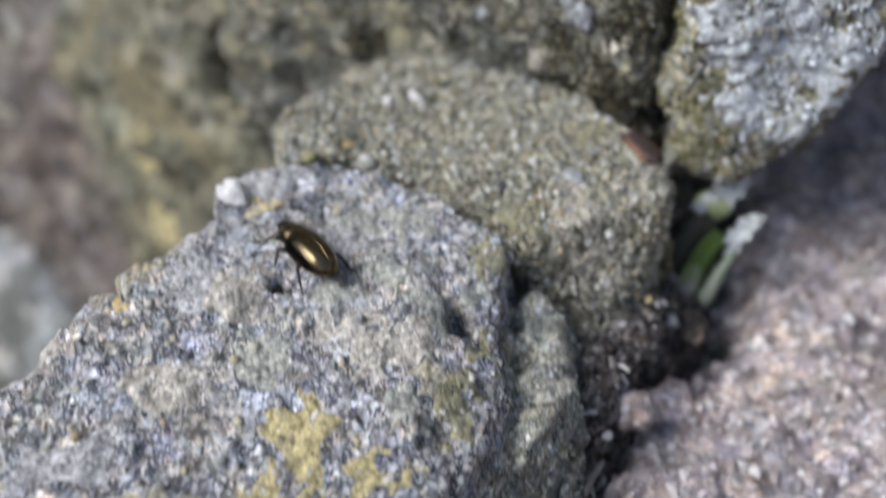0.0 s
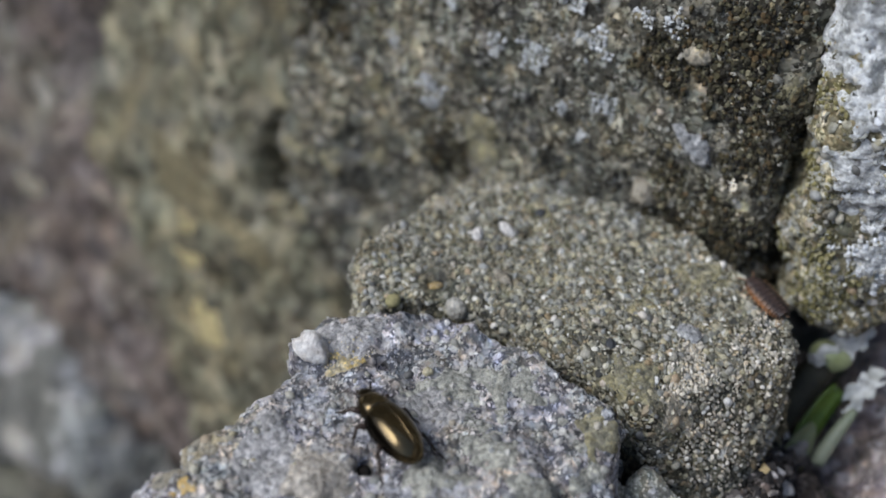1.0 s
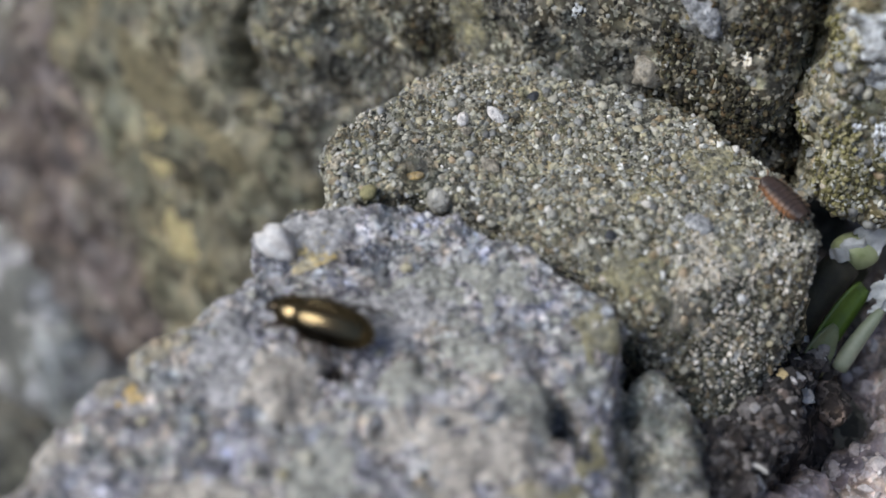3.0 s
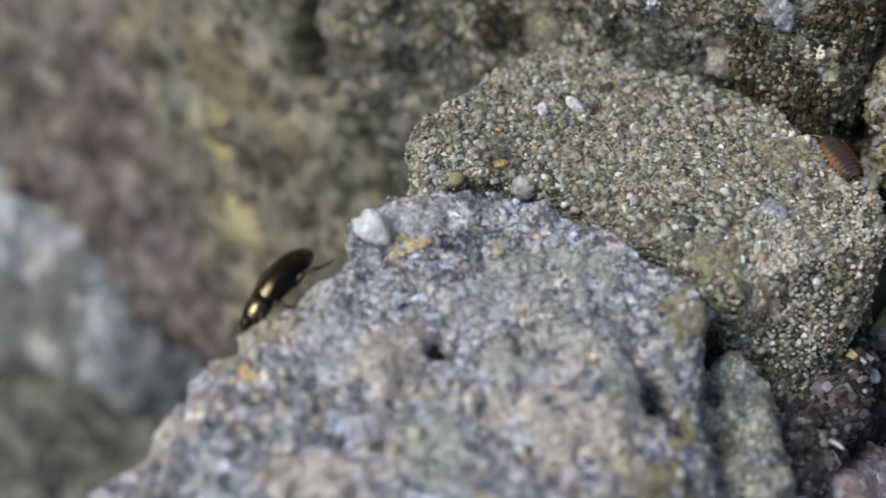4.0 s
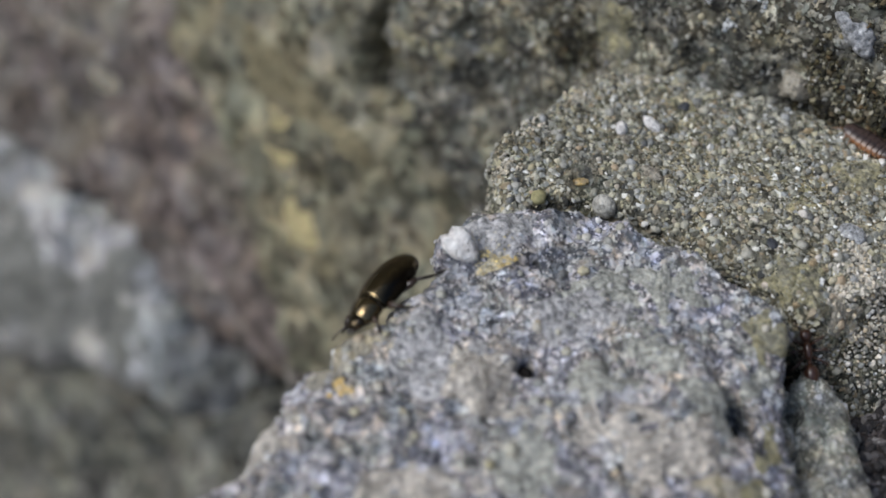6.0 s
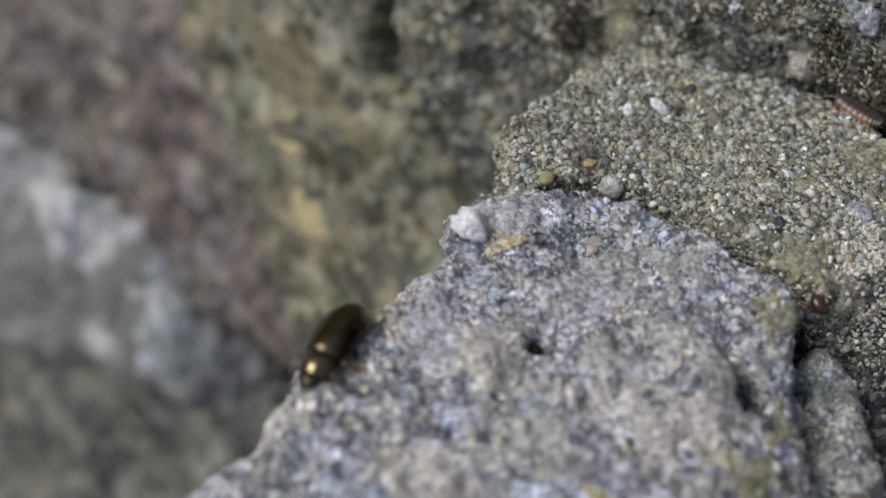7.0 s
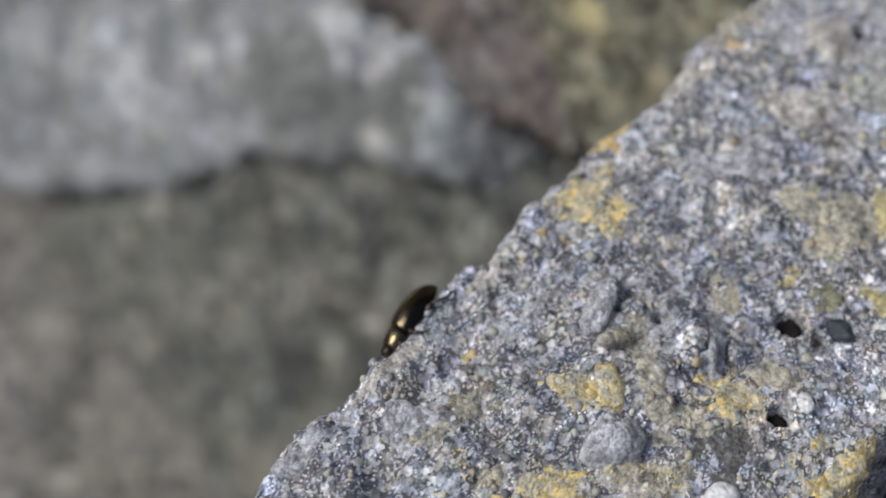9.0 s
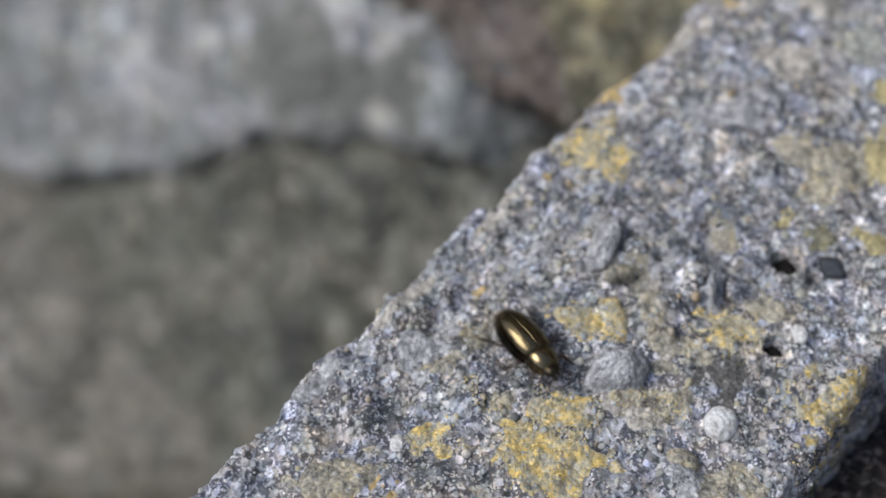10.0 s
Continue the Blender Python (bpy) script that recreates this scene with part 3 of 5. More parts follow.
# ---- setting: lower ground, soil, upper wall ----
def build_ground():
    s = np.linspace(-1, 1, 181)
    run = np.sign(s) * (np.abs(s) * 320 + np.abs(s) ** 9 * 600000)
    gx, gy = np.meshgrid(run, run)
    x, y = gx.ravel() - 60, gy.ravel() + 60
    p = np.stack([x, y, np.zeros(len(x))], 1)
    near = np.exp(-np.hypot(x + 60, y - 60) / 500)
    z = near * (2.2 * vnoise(p, 22, 3) + 1.2 * vnoise(p, 7, 4) + 0.6 * vnoise(p, 3.5, 5))
    p[:, 2] = z
    k = len(s)
    i = np.arange(k * k).reshape(k, k)
    quads = np.stack([i[:-1, :-1], i[:-1, 1:], i[1:, 1:], i[1:, :-1]], -1).reshape(-1, 4)
    ob = mesh_part("ground", p, quads, M_GROUND)
    return tagged(ob, "bare brown earth below the stone ledge", "ground", kind="structure")


build_ground()

FACE = plane_frame((-36, 90, 0), (0.702, -0.712, 0), (-0.655, -0.646, 0.392))
SIDE = plane_frame((0, 98.3, 70), (0.847, -0.531, 0), (-0.51, -0.82, 0.2))


def wavy(h, amp, size, seed):
    return lambda x, y: h + amp * vnoise(np.stack([x, y, np.full(np.shape(x), 3.3)], -1).reshape(-1, 3), size, seed).reshape(np.shape(x))


# the stone wall behind: stones that the ledge abuts
far_ochre = Rock("wall_stone", [(-46, 60), (-39, 50), (-24, 43), (-17, 32), (-9, 25), (18, 22), (22, 50), (1, 57), (-4, 62), (-7, 68), (-9, 92), (-44, 92)], wavy(1.6, 1.6, 18, 5), 14, M_OLIVE_FAR, 0.7, 1.2, 0.3, (1.0, 0.7, 0.25, 0.1), 1.4, 21, frame=FACE, pits=[(-11.7, 69.9, 1.5, 9), (-11.8, 67.6, 1.9, 9), (-11.2, 65.6, 2.2, 9), (-10.2, 63.6, 2.4, 9)])
tagged(far_ochre.ob, "ochre and grey mossy stone in the garden wall", "stone", "wall stones")
far_brown = Rock("wall_stone", [(-44, 62), (-37, 51.5), (-22.5, 44.5), (-15, 33.5), (-7, 24), (-26, 15), (-40, 23), (-56, 21), (-78, 18), (-112, 30), (-114, 88), (-46, 90)], wavy(1.8, 2.0, 22, 6), 14, M_BROWN, 0.8, 1.2, 0.3, (1.4, 0.9, 0.3, 0.1), 1.6, 22, frame=FACE)
tagged(far_brown.ob, "brown weathered stone in the garden wall", "stone", "wall stones")
far_pale = Rock("wall_stone", [(-84, 14), (-57, 18), (-40, 20), (-30, 15), (-22, 6), (-31, 1.5), (-46, -6), (-60, -16), (-73, -25), (-91, -44), (-125, -70), (-158, -94), (-200, -80), (-185, -20), (-150, 30)], wavy(3.0, 2.5, 20, 7), 16, M_PALE, 0.8, 5.0, 0.45, (1.6, 0.7, 0.2, 0.1), 0.8, 23, frame=FACE)
tagged(far_pale.ob, "pale grey lichened stone low in the garden wall", "stone", "wall stones")
far_base = Rock("wall_stone", [(-21.5, 3), (-45, -7.2), (-59, -18.2), (-72, -26.2), (-90, -45), (-124, -71), (-159, -113), (30, -112), (30, 18), (-6, 20), (-18, 8)], wavy(3.0, 2.5, 20, 8), 14, M_BASE, 0.9, 3.0, 0.3, (1.6, 1.0, 0.3, 0.1), 1.6, 24, frame=FACE)
tagged(far_base.ob, "dark damp stone at the foot of the wall", "stone", "wall stones")
for u0, v0, wdt, hgt, mt, sd in ((-190, 38, 74, 60, M_BROWN, 41), (-175, 100, 90, 75, M_PALE, 42), (-82, 94, 85, 70, M_BROWN, 43), (-120, 178, 110, 85, M_OLIVE_FAR, 44), (-8, 168, 95, 80, M_BROWN, 45)):
    hi = Rock("wall_stone", [(u0, v0 + 4), (u0 + 5, v0 + hgt), (u0 + wdt - 4, v0 + hgt - 2), (u0 + wdt, v0 + 3), (u0 + wdt * 0.5, v0)], wavy(2.0, 4.0, 30, sd), 16, mt, 3.0, 5.0, 0.3, (2.5, 1.2, 0.3, 0.1), 2.0, sd, frame=FACE)
    tagged(hi.ob, "weathered stone higher in the garden wall", "stone", "wall stones")

back = Rock("back_stone", [(-31, -34), (-29, -8), (-27.5, 2), (-28.5, 16), (-27, 55), (8, 58), (19, 52), (20.5, 20), (20, -8), (16, -34)], wavy(0.3, 1.2, 12, 9), 9, M_BACK, 0.42, 2.0, 0.25, (0.9, 0.6, 0.32, 0.1), 1.0, 25, frame=SIDE, pits=[(-28.0, -6.6, 1.6, 7), (-27.8, -10.8, 1.8, 7)])
tagged(back.ob, "dark mossy gritstone with pale lichen spots", "stone", "wall stones")
upper = Rock("wall_stone", [(-62, 62), (-60, 130), (4, 130), (12, 100), (14, 62)], wavy(0.0, 3.0, 30, 10), 20, M_BACK, 2.5, 4.0, 0.25, (2.0, 1.0, 0.3, 0.1), 2.0, 26, frame=SIDE)
tagged(upper.ob, "dark stone above the mossy one in the wall", "stone", "wall stones")

BLOCK = plane_frame((0, 87.6, 75), (1, -0.06, 0), (-0.12, -0.97, 0.16))
block = Rock("pale_block", [(21.4, 13), (20.8, 4), (22.3, -3.5), (27, -4), (32.4, -1), (36, 6), (39.4, 15), (44.4, 28), (46, 36), (20.6, 36), (20.8, 28)], wavy(0.2, 0.8, 8, 11), 16, M_LICHEN_STONE, 0.36, 2.2, 0.3, (0.7, 0.5, 0.32, 0.1), 0.8, 27, frame=BLOCK)
tagged(block.ob, "gritstone block crusted with white and green lichen", "stone", "wall stones")
GREYF = plane_frame((10, 128, 70), (1, -0.1, 0), (-0.1, -0.9, 0.42))
grey = Rock("grey_stone", [(22, -18), (24, 0), (30, 14), (40, 34), (46, 80), (120, 80), (120, -20)], wavy(0.0, 2.5, 22, 12), 18, M_LILAC, 0.9, 4.0, 0.3, (1.2, 0.7, 0.3, 0.1), 1.4, 28, frame=GREYF)
tagged(grey.ob, "lilac-grey stone in the wall behind the soil", "stone", "wall stones")


# upper courses of the garden wall, out of view, added to darken beetle reflections
TALL = plane_frame((0, 135, 60), (1, -0.05, 0), (-0.1, -0.98, 0.15))
rng_wall = random.Random(17)
for course, (v0, v1) in enumerate(((112, 250), (250, 410), (410, 560), (560, 740), (740, 900))):
    u = -330.0 + 60 * (course % 2)
    while u < 330:
        wide = 130 + 90 * rng_wall.random()
        j = lambda: 8 * rng_wall.random()
        tall = Rock("wall_stone", [(u + j(), v0 + j()), (u + wide * 0.5, v0 + j()), (u + wide - j(), v0 + j()), (u + wide - j(), v1 - j()), (u + wide * 0.4, v1 - j()), (u + j(), v1 - j())], wavy(2.0, 6.0, 50, 60 + course), 24, (M_BROWN, M_BACK, M_OLIVE_FAR)[rng_wall.randrange(3)], 5.0, 7.0, 0.3, (3.0, 1.5, 0.3, 0.1), 3.0, 70 + course, frame=TALL)
        tagged(tall.ob, "weathered stone in an upper course of the wall", "stone", "wall stones")
        u += wide + 5
wall_body = Rock("wall_body", [(-340, 60), (-340, 905), (340, 905), (340, 60)], wavy(-16.0, 3.0, 60, 90), 60, M_BASE, 12.0, 8.0, 0.1, (2.0, 1.0, 0.3, 0.1), 3.0, 91, frame=TALL)
tagged(wall_body.ob, "earth and mortar core behind the wall's stones", "wall", kind="structure")


# unseen plain walls, added round the ledge to block low sky from beetle reflections
def build_unseen_wall(name, x0, y0, x1, y1, high, label):
    bm = bmesh.new()
    for a in range(2):
        bmesh.ops.create_cube(bm, size=1.0, matrix=Matrix.Translation(((x0 + x1) / 2, (y0 + y1) / 2, high / 2 if a == 0 else high + 20)) @ Matrix.Diagonal((abs(x1 - x0) + 24 * a, abs(y1 - y0) + 24 * a, high if a == 0 else 40, 1)))
    bmesh.ops.bevel(bm, geom=bm.edges[:], offset=6, segments=2, affect="EDGES")
    ob = part(name, bm, M_UNSEEN_WALL, None)
    return tagged(ob, label, "wall", kind="structure")


build_unseen_wall("unseen_wall_east", 620, -1000, 720, 420, 760, "unseen plain wall with a coping, added to block low sky")
build_unseen_wall("unseen_wall_south", -1200, -1100, 720, -1000, 600, "unseen plain wall with a coping, added to block low sky")
build_unseen_wall("unseen_wall_west", -1300, -1100, -1200, 900, 560, "unseen plain wall with a coping, added to block low sky")


# ---- the ledge ----
def front_top(x, y):
    across = np.clip((x - (-78 + 0.79 * (y - 0))) * 0.78, 0, 60)
    h = 77.6 - 0.062 * np.clip(60 - y, 0, 90) - 0.055 * np.clip(across - 12, 0, 40) * np.clip((66 - y) / 20, 0, 1)
    return h - 0.5 * np.clip(x + 0.5 + 0.12 * (66 - y), 0, 8) * np.clip((71 - y) / 6, 0, 1) * np.clip((y - 42) / 8, 0, 1)


FRONT_POLY = [(-18.9, 76.9), (-16.6, 78.6), (-14, 79.4), (-10, 80.6), (-7, 80.2), (-3.6, 78.8), (0, 76.2), (3.2, 73.4), (4.9, 71.7), (5.3, 70.2), (4.9, 67.2), (4.6, 62), (4.2, 57), (3.2, 53), (1, 49.5), (-4, 41.5), (-9.5, 33.5),
              (-15, 26.5), (-19, 21.5), (-22, 16.5), (-25, 12), (-33, -2), (-42, -14), (-84, -14), (-79.5, -1.5), (-70, 9.6), (-65.6, 15.6), (-62.2, 20.2), (-58.2, 25), (-54, 30.6), (-51.2, 35.4), (-49.4, 37.6), (-47.4, 38.2), (-46, 40.6), (-42.9, 45.4),
              (-41.2, 46.6), (-38.6, 50.6), (-36.2, 53), (-33.6, 55.4), (-31.3, 57.6), (-30.3, 60.6), (-28.9, 61.6), (-28.9, 63.8), (-27.4, 65.2), (-26, 65.4), (-26.3, 66.9), (-25.0, 67.6), (-23.1, 69.2), (-22.0, 71.3), (-20.5, 72.1), (-19.1, 73.7), (-18.1, 74.7), (-19.1, 75.8)]
front = Rock("front_stone", FRONT_POLY, front_top, 34, M_FRONT, 0.28, 0.9, 0.12, (0.6, 0.62, 0.28, 0.13), 0.34, 31,
             pits=[(-13.2, 65.8, 0.62, 4.0), (1.2, 62.9, 1.1, 3.0), (0.9, 64.3, 0.8, 2.4), (2.6, 61.6, 0.8, 1.6), (-12.3, 75.1, 0.55, 1.6), (-22.6, 34.0, 1.15, 4.0), (-24.5, 25.6, 0.85, 4.0), (-28.0, 30.4, 1.3, 1.6), (-33.6, 33.4, 0.5, 1.4), (-36.9, 34.0, 0.4, 1.0), (-20.6, 33.0, 0.6, 1.6), (-3, 58.5, 1.6, 0.6), (-17.6, 62.5, 0.8, 0.5), (-26.8, 24.0, 0.8, 0.9)],
             bumps=[(-37.2, 22.6, 2.6, 0.9), (-35.5, 33.5, 1.6, 0.9), (-38.4, 34.0, 1.5, 0.8), (-30.4, 31.6, 3.4, 1.1), (-33.7, 26.2, 1.8, 0.9), (-33.2, 28.6, 1.4, 0.7), (-32.7, 14.1, 2.2, 1.1), (-48, 20, 3, 0.7), (-25, 44, 3.5, 0.8), (-9, 56, 3, 0.8), (-16.5, 64.2, 2.6, 0.6), (-5.7, 78.2, 1.8, 0.8), (-14.6, 76.6, 2.4, 0.4), (-27, 60, 3, 0.8)])
tagged(front.ob, "long grey gritty stone with yellow lichen, edge of the ledge", "stone", "ledge stones")

# rounded flake that has split from the front stone's side
flake = Rock("flake", [(3.4, 67.6), (6.4, 68.6), (7.8, 69.8), (9.0, 69.2), (9.9, 66.9), (10.4, 63.4), (10.2, 60.0), (8.8, 56.4), (6.0, 53.0), (2.6, 51.0), (2.2, 56), (2.6, 61)], lambda x, y: 73.0 - 0.1 * np.abs(x - 6.4) - 0.04 * (68 - y) - 0.9 * np.exp(-((x - 5.9 - 0.06 * (y - 62)) / 0.7) ** 2), 16, M_FLAKE, 0.24, 0.7, 0.22, (0.5, 0.5, 0.24, 0.09), 0.55, 32, pits=[(6.6, 62.5, 1.2, 1.0), (6.0, 66.2, 0.8, 1.2), (6.9, 58.6, 0.9, 0.9)])
flake.ob.parent = front.ob
tagged(flake.ob, "rounded flake split from the side of the stone")


def second_top(x, y):
    s = (x - 5) * 0.424 - (y - 71.5) * 0.905
    return 77.2 - 0.4 * np.clip(s + 3.5, 0, 3.5) - 1.9 * np.clip(s, 0, 4.5) - 0.06 * np.clip(y - 90, 0, 9)


SECOND_POLY = [(-14.4, 77.5), (-14.6, 80), (-14.9, 83), (-15.1, 86), (-14.9, 87.7), (-13.5, 88.8), (-10.9, 92.2), (-8.4, 95.2), (-6.4, 96.6), (-3, 96.7), (0, 96.6), (2, 95.6), (6, 94.4), (11, 92.4), (14.6, 88.6), (16.6, 86.2), (19.8, 82.2), (20.5, 79.6), (19.4, 76.6), (17.4, 73.4), (15.2, 70.6), (12.6, 69.2), (10.8, 70.8), (8.5, 71.5), (7.0, 72.5), (5.7, 74.0), (3.6, 75.5), (0.2, 77.9), (-4.2, 80.9), (-7, 82.0), (-10.5, 82.2), (-13, 80.0)]
second = Rock("second_stone", SECOND_POLY, second_top, 24, M_SECOND, 0.25, 0.7, 0.05, (0.3, 0.26, 0.2, 0.08), 0.3, 33, pits=[(-8.4, 83.9, 1.0, 0.6), (0.2, 92.8, 0.6, 0.6)])
tagged(second.ob, "olive-grey gritstone of coarse rounded sand grains", "stone", "ledge stones")

red = Rock("dusty_soil", [(15, 60), (18.5, 65.5), (22.5, 70.5), (26, 75), (29, 79), (32, 86), (33, 100), (40, 128), (110, 128), (110, -10), (-6, -10), (4, 30), (11, 48)], wavy(61.0, 1.6, 9, 14), 10, M_PINK, 0.55, 2.5, 0.4, (1.3, 1.0, 0.4, 0.12), 1.4, 34, bumps=[(18.4, 66.2, 4.0, 3.6), (13.5, 56, 4, 2.0), (30, 66, 6, 1.5)])
tagged(red.ob, "dusty pinkish-grey soil beside the stones", "soil", kind="structure")
red.grains("crumb_litter", 2600, island_material("dusty_crumbs", PINK, 0.9), 0.2, 0.75, sink=0.2, area=(10, 40, 60, 110))


soil = Rock("soil", [(-50, -25), (-20, 20), (-8, 36), (2, 50), (3, 60), (6, 68), (8, 86), (18, 92), (27, 91), (26, 82), (21, 73), (16, 64.5), (11.5, 55), (1, 36), (-20, -25)], wavy(62.8, 1.6, 7, 13), 8, M_SOIL, 0.6, 2.0, 0.3, (0.9, 0.9, 0.45, 0.15), 0.8, 35, bumps=[(13.5, 66.0, 8.0, 7.0), (19.5, 72.5, 6.0, 5.0), (10.5, 60.5, 5.0, 3.0)])
tagged(soil.ob, "dark crumbly soil between the stones", "soil", kind="structure")

# the body of the wall under the ledge, down to the lower ground
core = Rock("wall_core", [(-72, -4), (-46, 33), (-24, 62), (-12, 76), (4, 92), (30, 122), (108, 124), (108, -8), (-34, -10)], wavy(56.0, 1.5, 20, 15), 56.0 + LIFT + 2, M_BASE, 2.5, 3.0, 0.03, (1.5, 1.0, 0.3, 0.1), 1.6, 36)
tagged(core.ob, "dark stone body of the wall under the ledge", "wall", kind="structure")

# grains that stand out of the stones
front.grains("grit", 9500, M_GRAIN, 0.12, 0.36, sink=0.45)
second.grains("grit", 12000, M_GRAIN_OLIVE, 0.13, 0.4, sink=0.45, jag=0.55)
back.grains("grit", 9000, M_GRAIN_DARK, 0.12, 0.42, area=(-30, -8, 21, 40))
block.grains("grit", 4200, M_GRAIN_OLIVE, 0.16, 0.5, jag=0.5)
flake.grains("grit", 260, M_GRAIN, 0.1, 0.26)
soil.grains("crumb_litter", 7500, M_CLOD, 0.16, 0.62, sink=0.1, area=(-2, 40, 40, 92))

# ---- lichen crusts, each a skin of its own on its stone ----
for x, y, r, m, st in (
    (-42.4, 15.8, 3.2, M_YELLOW, (1.3, 0.9, 0.2)), (-51.2, 15.6, 1.5, M_YELLOW, (1, 1, 0)), (-21.0, 19.4, 3.2, M_YELLOW, (1.2, 0.9, 0.6)), (-19.0, 44.5, 3.6, M_CREAM, (1.3, 0.8, 0)),
    (-12.6, 44.8, 3.0, M_PALEYELLOW, (1, 1.2, 0)), (-33.8, 27.1, 2.0, M_CREAM, (0.7, 1.3, 0.2)), (-39.4, 26.6, 1.9, M_YELLOW, (1.4, 0.8, 0.3)), (-28.3, 27.4, 1.9, M_YELLOW, (1.2, 0.9, -0.3)),
    (-39.2, 45.0, 2.6, M_YELLOW, (0.9, 1.2, 0.3)), (-36.9, 52.6, 1.5, M_ORANGE, (0.8, 1.4, -0.6)), (-48.7, 29.5, 0.5, M_ORANGE, (1, 1, 0)), (-46.8, 18.8, 1.2, M_CREAM, (1, 1, 0)), (-55.8, 11.4, 1.2, M_ORANGE, (1, 1, 0)),
    (-35.4, 32.0, 0.9, M_CREAM, (0.7, 2.0, 0)), (-34.6, 20.2, 1.7, M_CREAM, (1.3, 0.8, 0)), (-9.9, 51.3, 2.6, M_PALEYELLOW, (1, 1.3, 0.4)), (-4.5, 49.0, 2.0, M_PALEYELLOW, (1.2, 0.8, 0.6)), (0.7, 55.6, 2.1, M_OCHRE, (0.8, 1.3, 0)),
    (3.0, 60.9, 1.4, M_OCHRE, (0.8, 1.3, 0)), (-15.2, 75.1, 1.3, M_YELLOW, (1.2, 0.8, 0)), (-25.3, 63.6, 0.7, M_ORANGE, (1, 1, 0)), (-24.9, 67.0, 1.5, M_CREAM, (0.6, 2.2, -0.6)), (-43.2, 41.0, 0.45, M_ORANGE, (1, 1, 0)),
    (3.6, 69.4, 1.4, M_OCHRE, (1, 1.1, 0)), (-15.0, 36.5, 1.6, M_PALEYELLOW, (1, 1, 0)), (-27.6, 35.6, 1.4, M_CREAM, (0.8, 1.3, 0)), (-30.2, 12.6, 2.4, M_CREAM, (1.2, 0.8, 0.3)), (-22.6, 38.0, 1.0, M_PALEYELLOW, (1, 1, 0)), (-29.4, 22.6, 2.2, M_DARKCRUST, (0.8, 1.4, 0.2)), (-32.4, 24.5, 2.0, M_CREAM, (1.3, 0.9, 0)), (-25.0, 29.0, 1.8, M_CREAM, (1, 1, 0)), (-19.5, 36.2, 1.2, M_OCHRE, (1, 1, 0)), (-57.5, 12.4, 2.6, M_CREAM, (1.4, 0.8, 0.4)), (-49.5, 24.5, 2.2, M_CREAM, (1.5, 0.7, 0.7)), (-1.0, 57.0, 1.4, M_CREAM, (1, 1, 0)),
    (-14.6, 76.9, 1.9, M_BLUSH, (1.3, 0.8, 0.3)), (-30.4, 31.8, 3.0, M_BLUSH, (1.2, 0.8, 0)), (-52.6, 23.4, 2.6, M_BLUSH, (1.3, 0.8, 0.6)), (-33.7, 26.4, 1.7, M_BEIGE, (0.5, 1.8, 0.2)), (-38.3, 33.0, 1.5, M_BEIGE, (0.6, 1.6, 0.1)), (-16.3, 64.2, 2.6, M_BEIGE, (1.0, 1.2, 0)), (-7.5, 61.9, 1.8, M_BEIGE, (1.2, 0.8, 0)),
    (-4, 68, 3.3, M_GREENISH, (1, 1.1, 0.3)), (-0.6, 63.5, 2.6, M_GREENISH, (0.9, 1.2, 0)), (-7, 73, 3.0, M_GREENISH, (1.3, 0.9, 0)), (-1.8, 73, 2.5, M_GREENISH, (1.2, 0.8, -0.5)), (-8.4, 64.5, 2.4, M_GREENISH, (1, 1, 0)), (2.4, 66.4, 2.0, M_GREENISH, (0.8, 1.2, 0)), (-13.5, 58, 2.8, M_GREENISH, (1, 1, 0)), (-3, 54, 2.4, M_GREENISH, (1, 1, 0)),
    (-10.6, 69.6, 1.6, M_BLUSH, (1, 1, 0)), (-31.6, 59.0, 2.2, M_BEIGE, (0.7, 1.6, -0.7)), (-26, 50, 3.0, M_BLUSH, (1.2, 0.8, 0.4)), (-44, 33, 2.4, M_BLUSH, (1.2, 0.8, 0.4)), (-20, 56, 2.6, M_BEIGE, (1.3, 0.7, 0.5)), (-32.7, 14.1, 1.8, M_BLUSH, (1, 1.2, 0)), (-35.0, 19.1, 1.6, M_BEIGE, (1.3, 0.8, 0.2)),
    (-54.6, 28.2, 1.6, M_BEIGE, (0.5, 2.4, -0.65)), (-60.6, 20.6, 1.6, M_BLUSH, (0.5, 2.4, -0.7)), (-47.0, 37.6, 1.3, M_BEIGE, (0.5, 2.2, -0.7)), (-30.6, 58.6, 1.3, M_BEIGE, (0.5, 2.2, -0.6)), (-24.4, 68.4, 1.2, M_CREAM, (0.5, 2.4, -0.7)), (-8.2, 71.2, 2.2, M_BLUSH, (1.2, 0.8, 0.2)), (-19.5, 66.5, 2.4, M_BLUSH, (1.0, 1.2, 0)), (-3.5, 59.5, 2.2, M_BEIGE, (1.2, 0.8, 0.4))):
    front.crust("lichen", x, y, 0.75 * r if m is M_GREENISH else r, m, ragged=1.4, stretch=st, thick=0.09 if m in (M_YELLOW, M_ORANGE) else 0.14)
front.tufts("lichen_dust", ((-42.4, 15.8, 4.4), (-51.2, 15.6, 2.0), (-21.0, 19.4, 4.2), (-39.4, 26.6, 2.6), (-28.3, 27.4, 2.4), (-39.2, 45.0, 3.4), (-15.2, 75.1, 1.7), (-47, 18.8, 2.2), (-34.6, 20.2, 2.4)), 70, M_CRUMB, 0.04, 0.11, "scattered crumbs of yellow lichen")
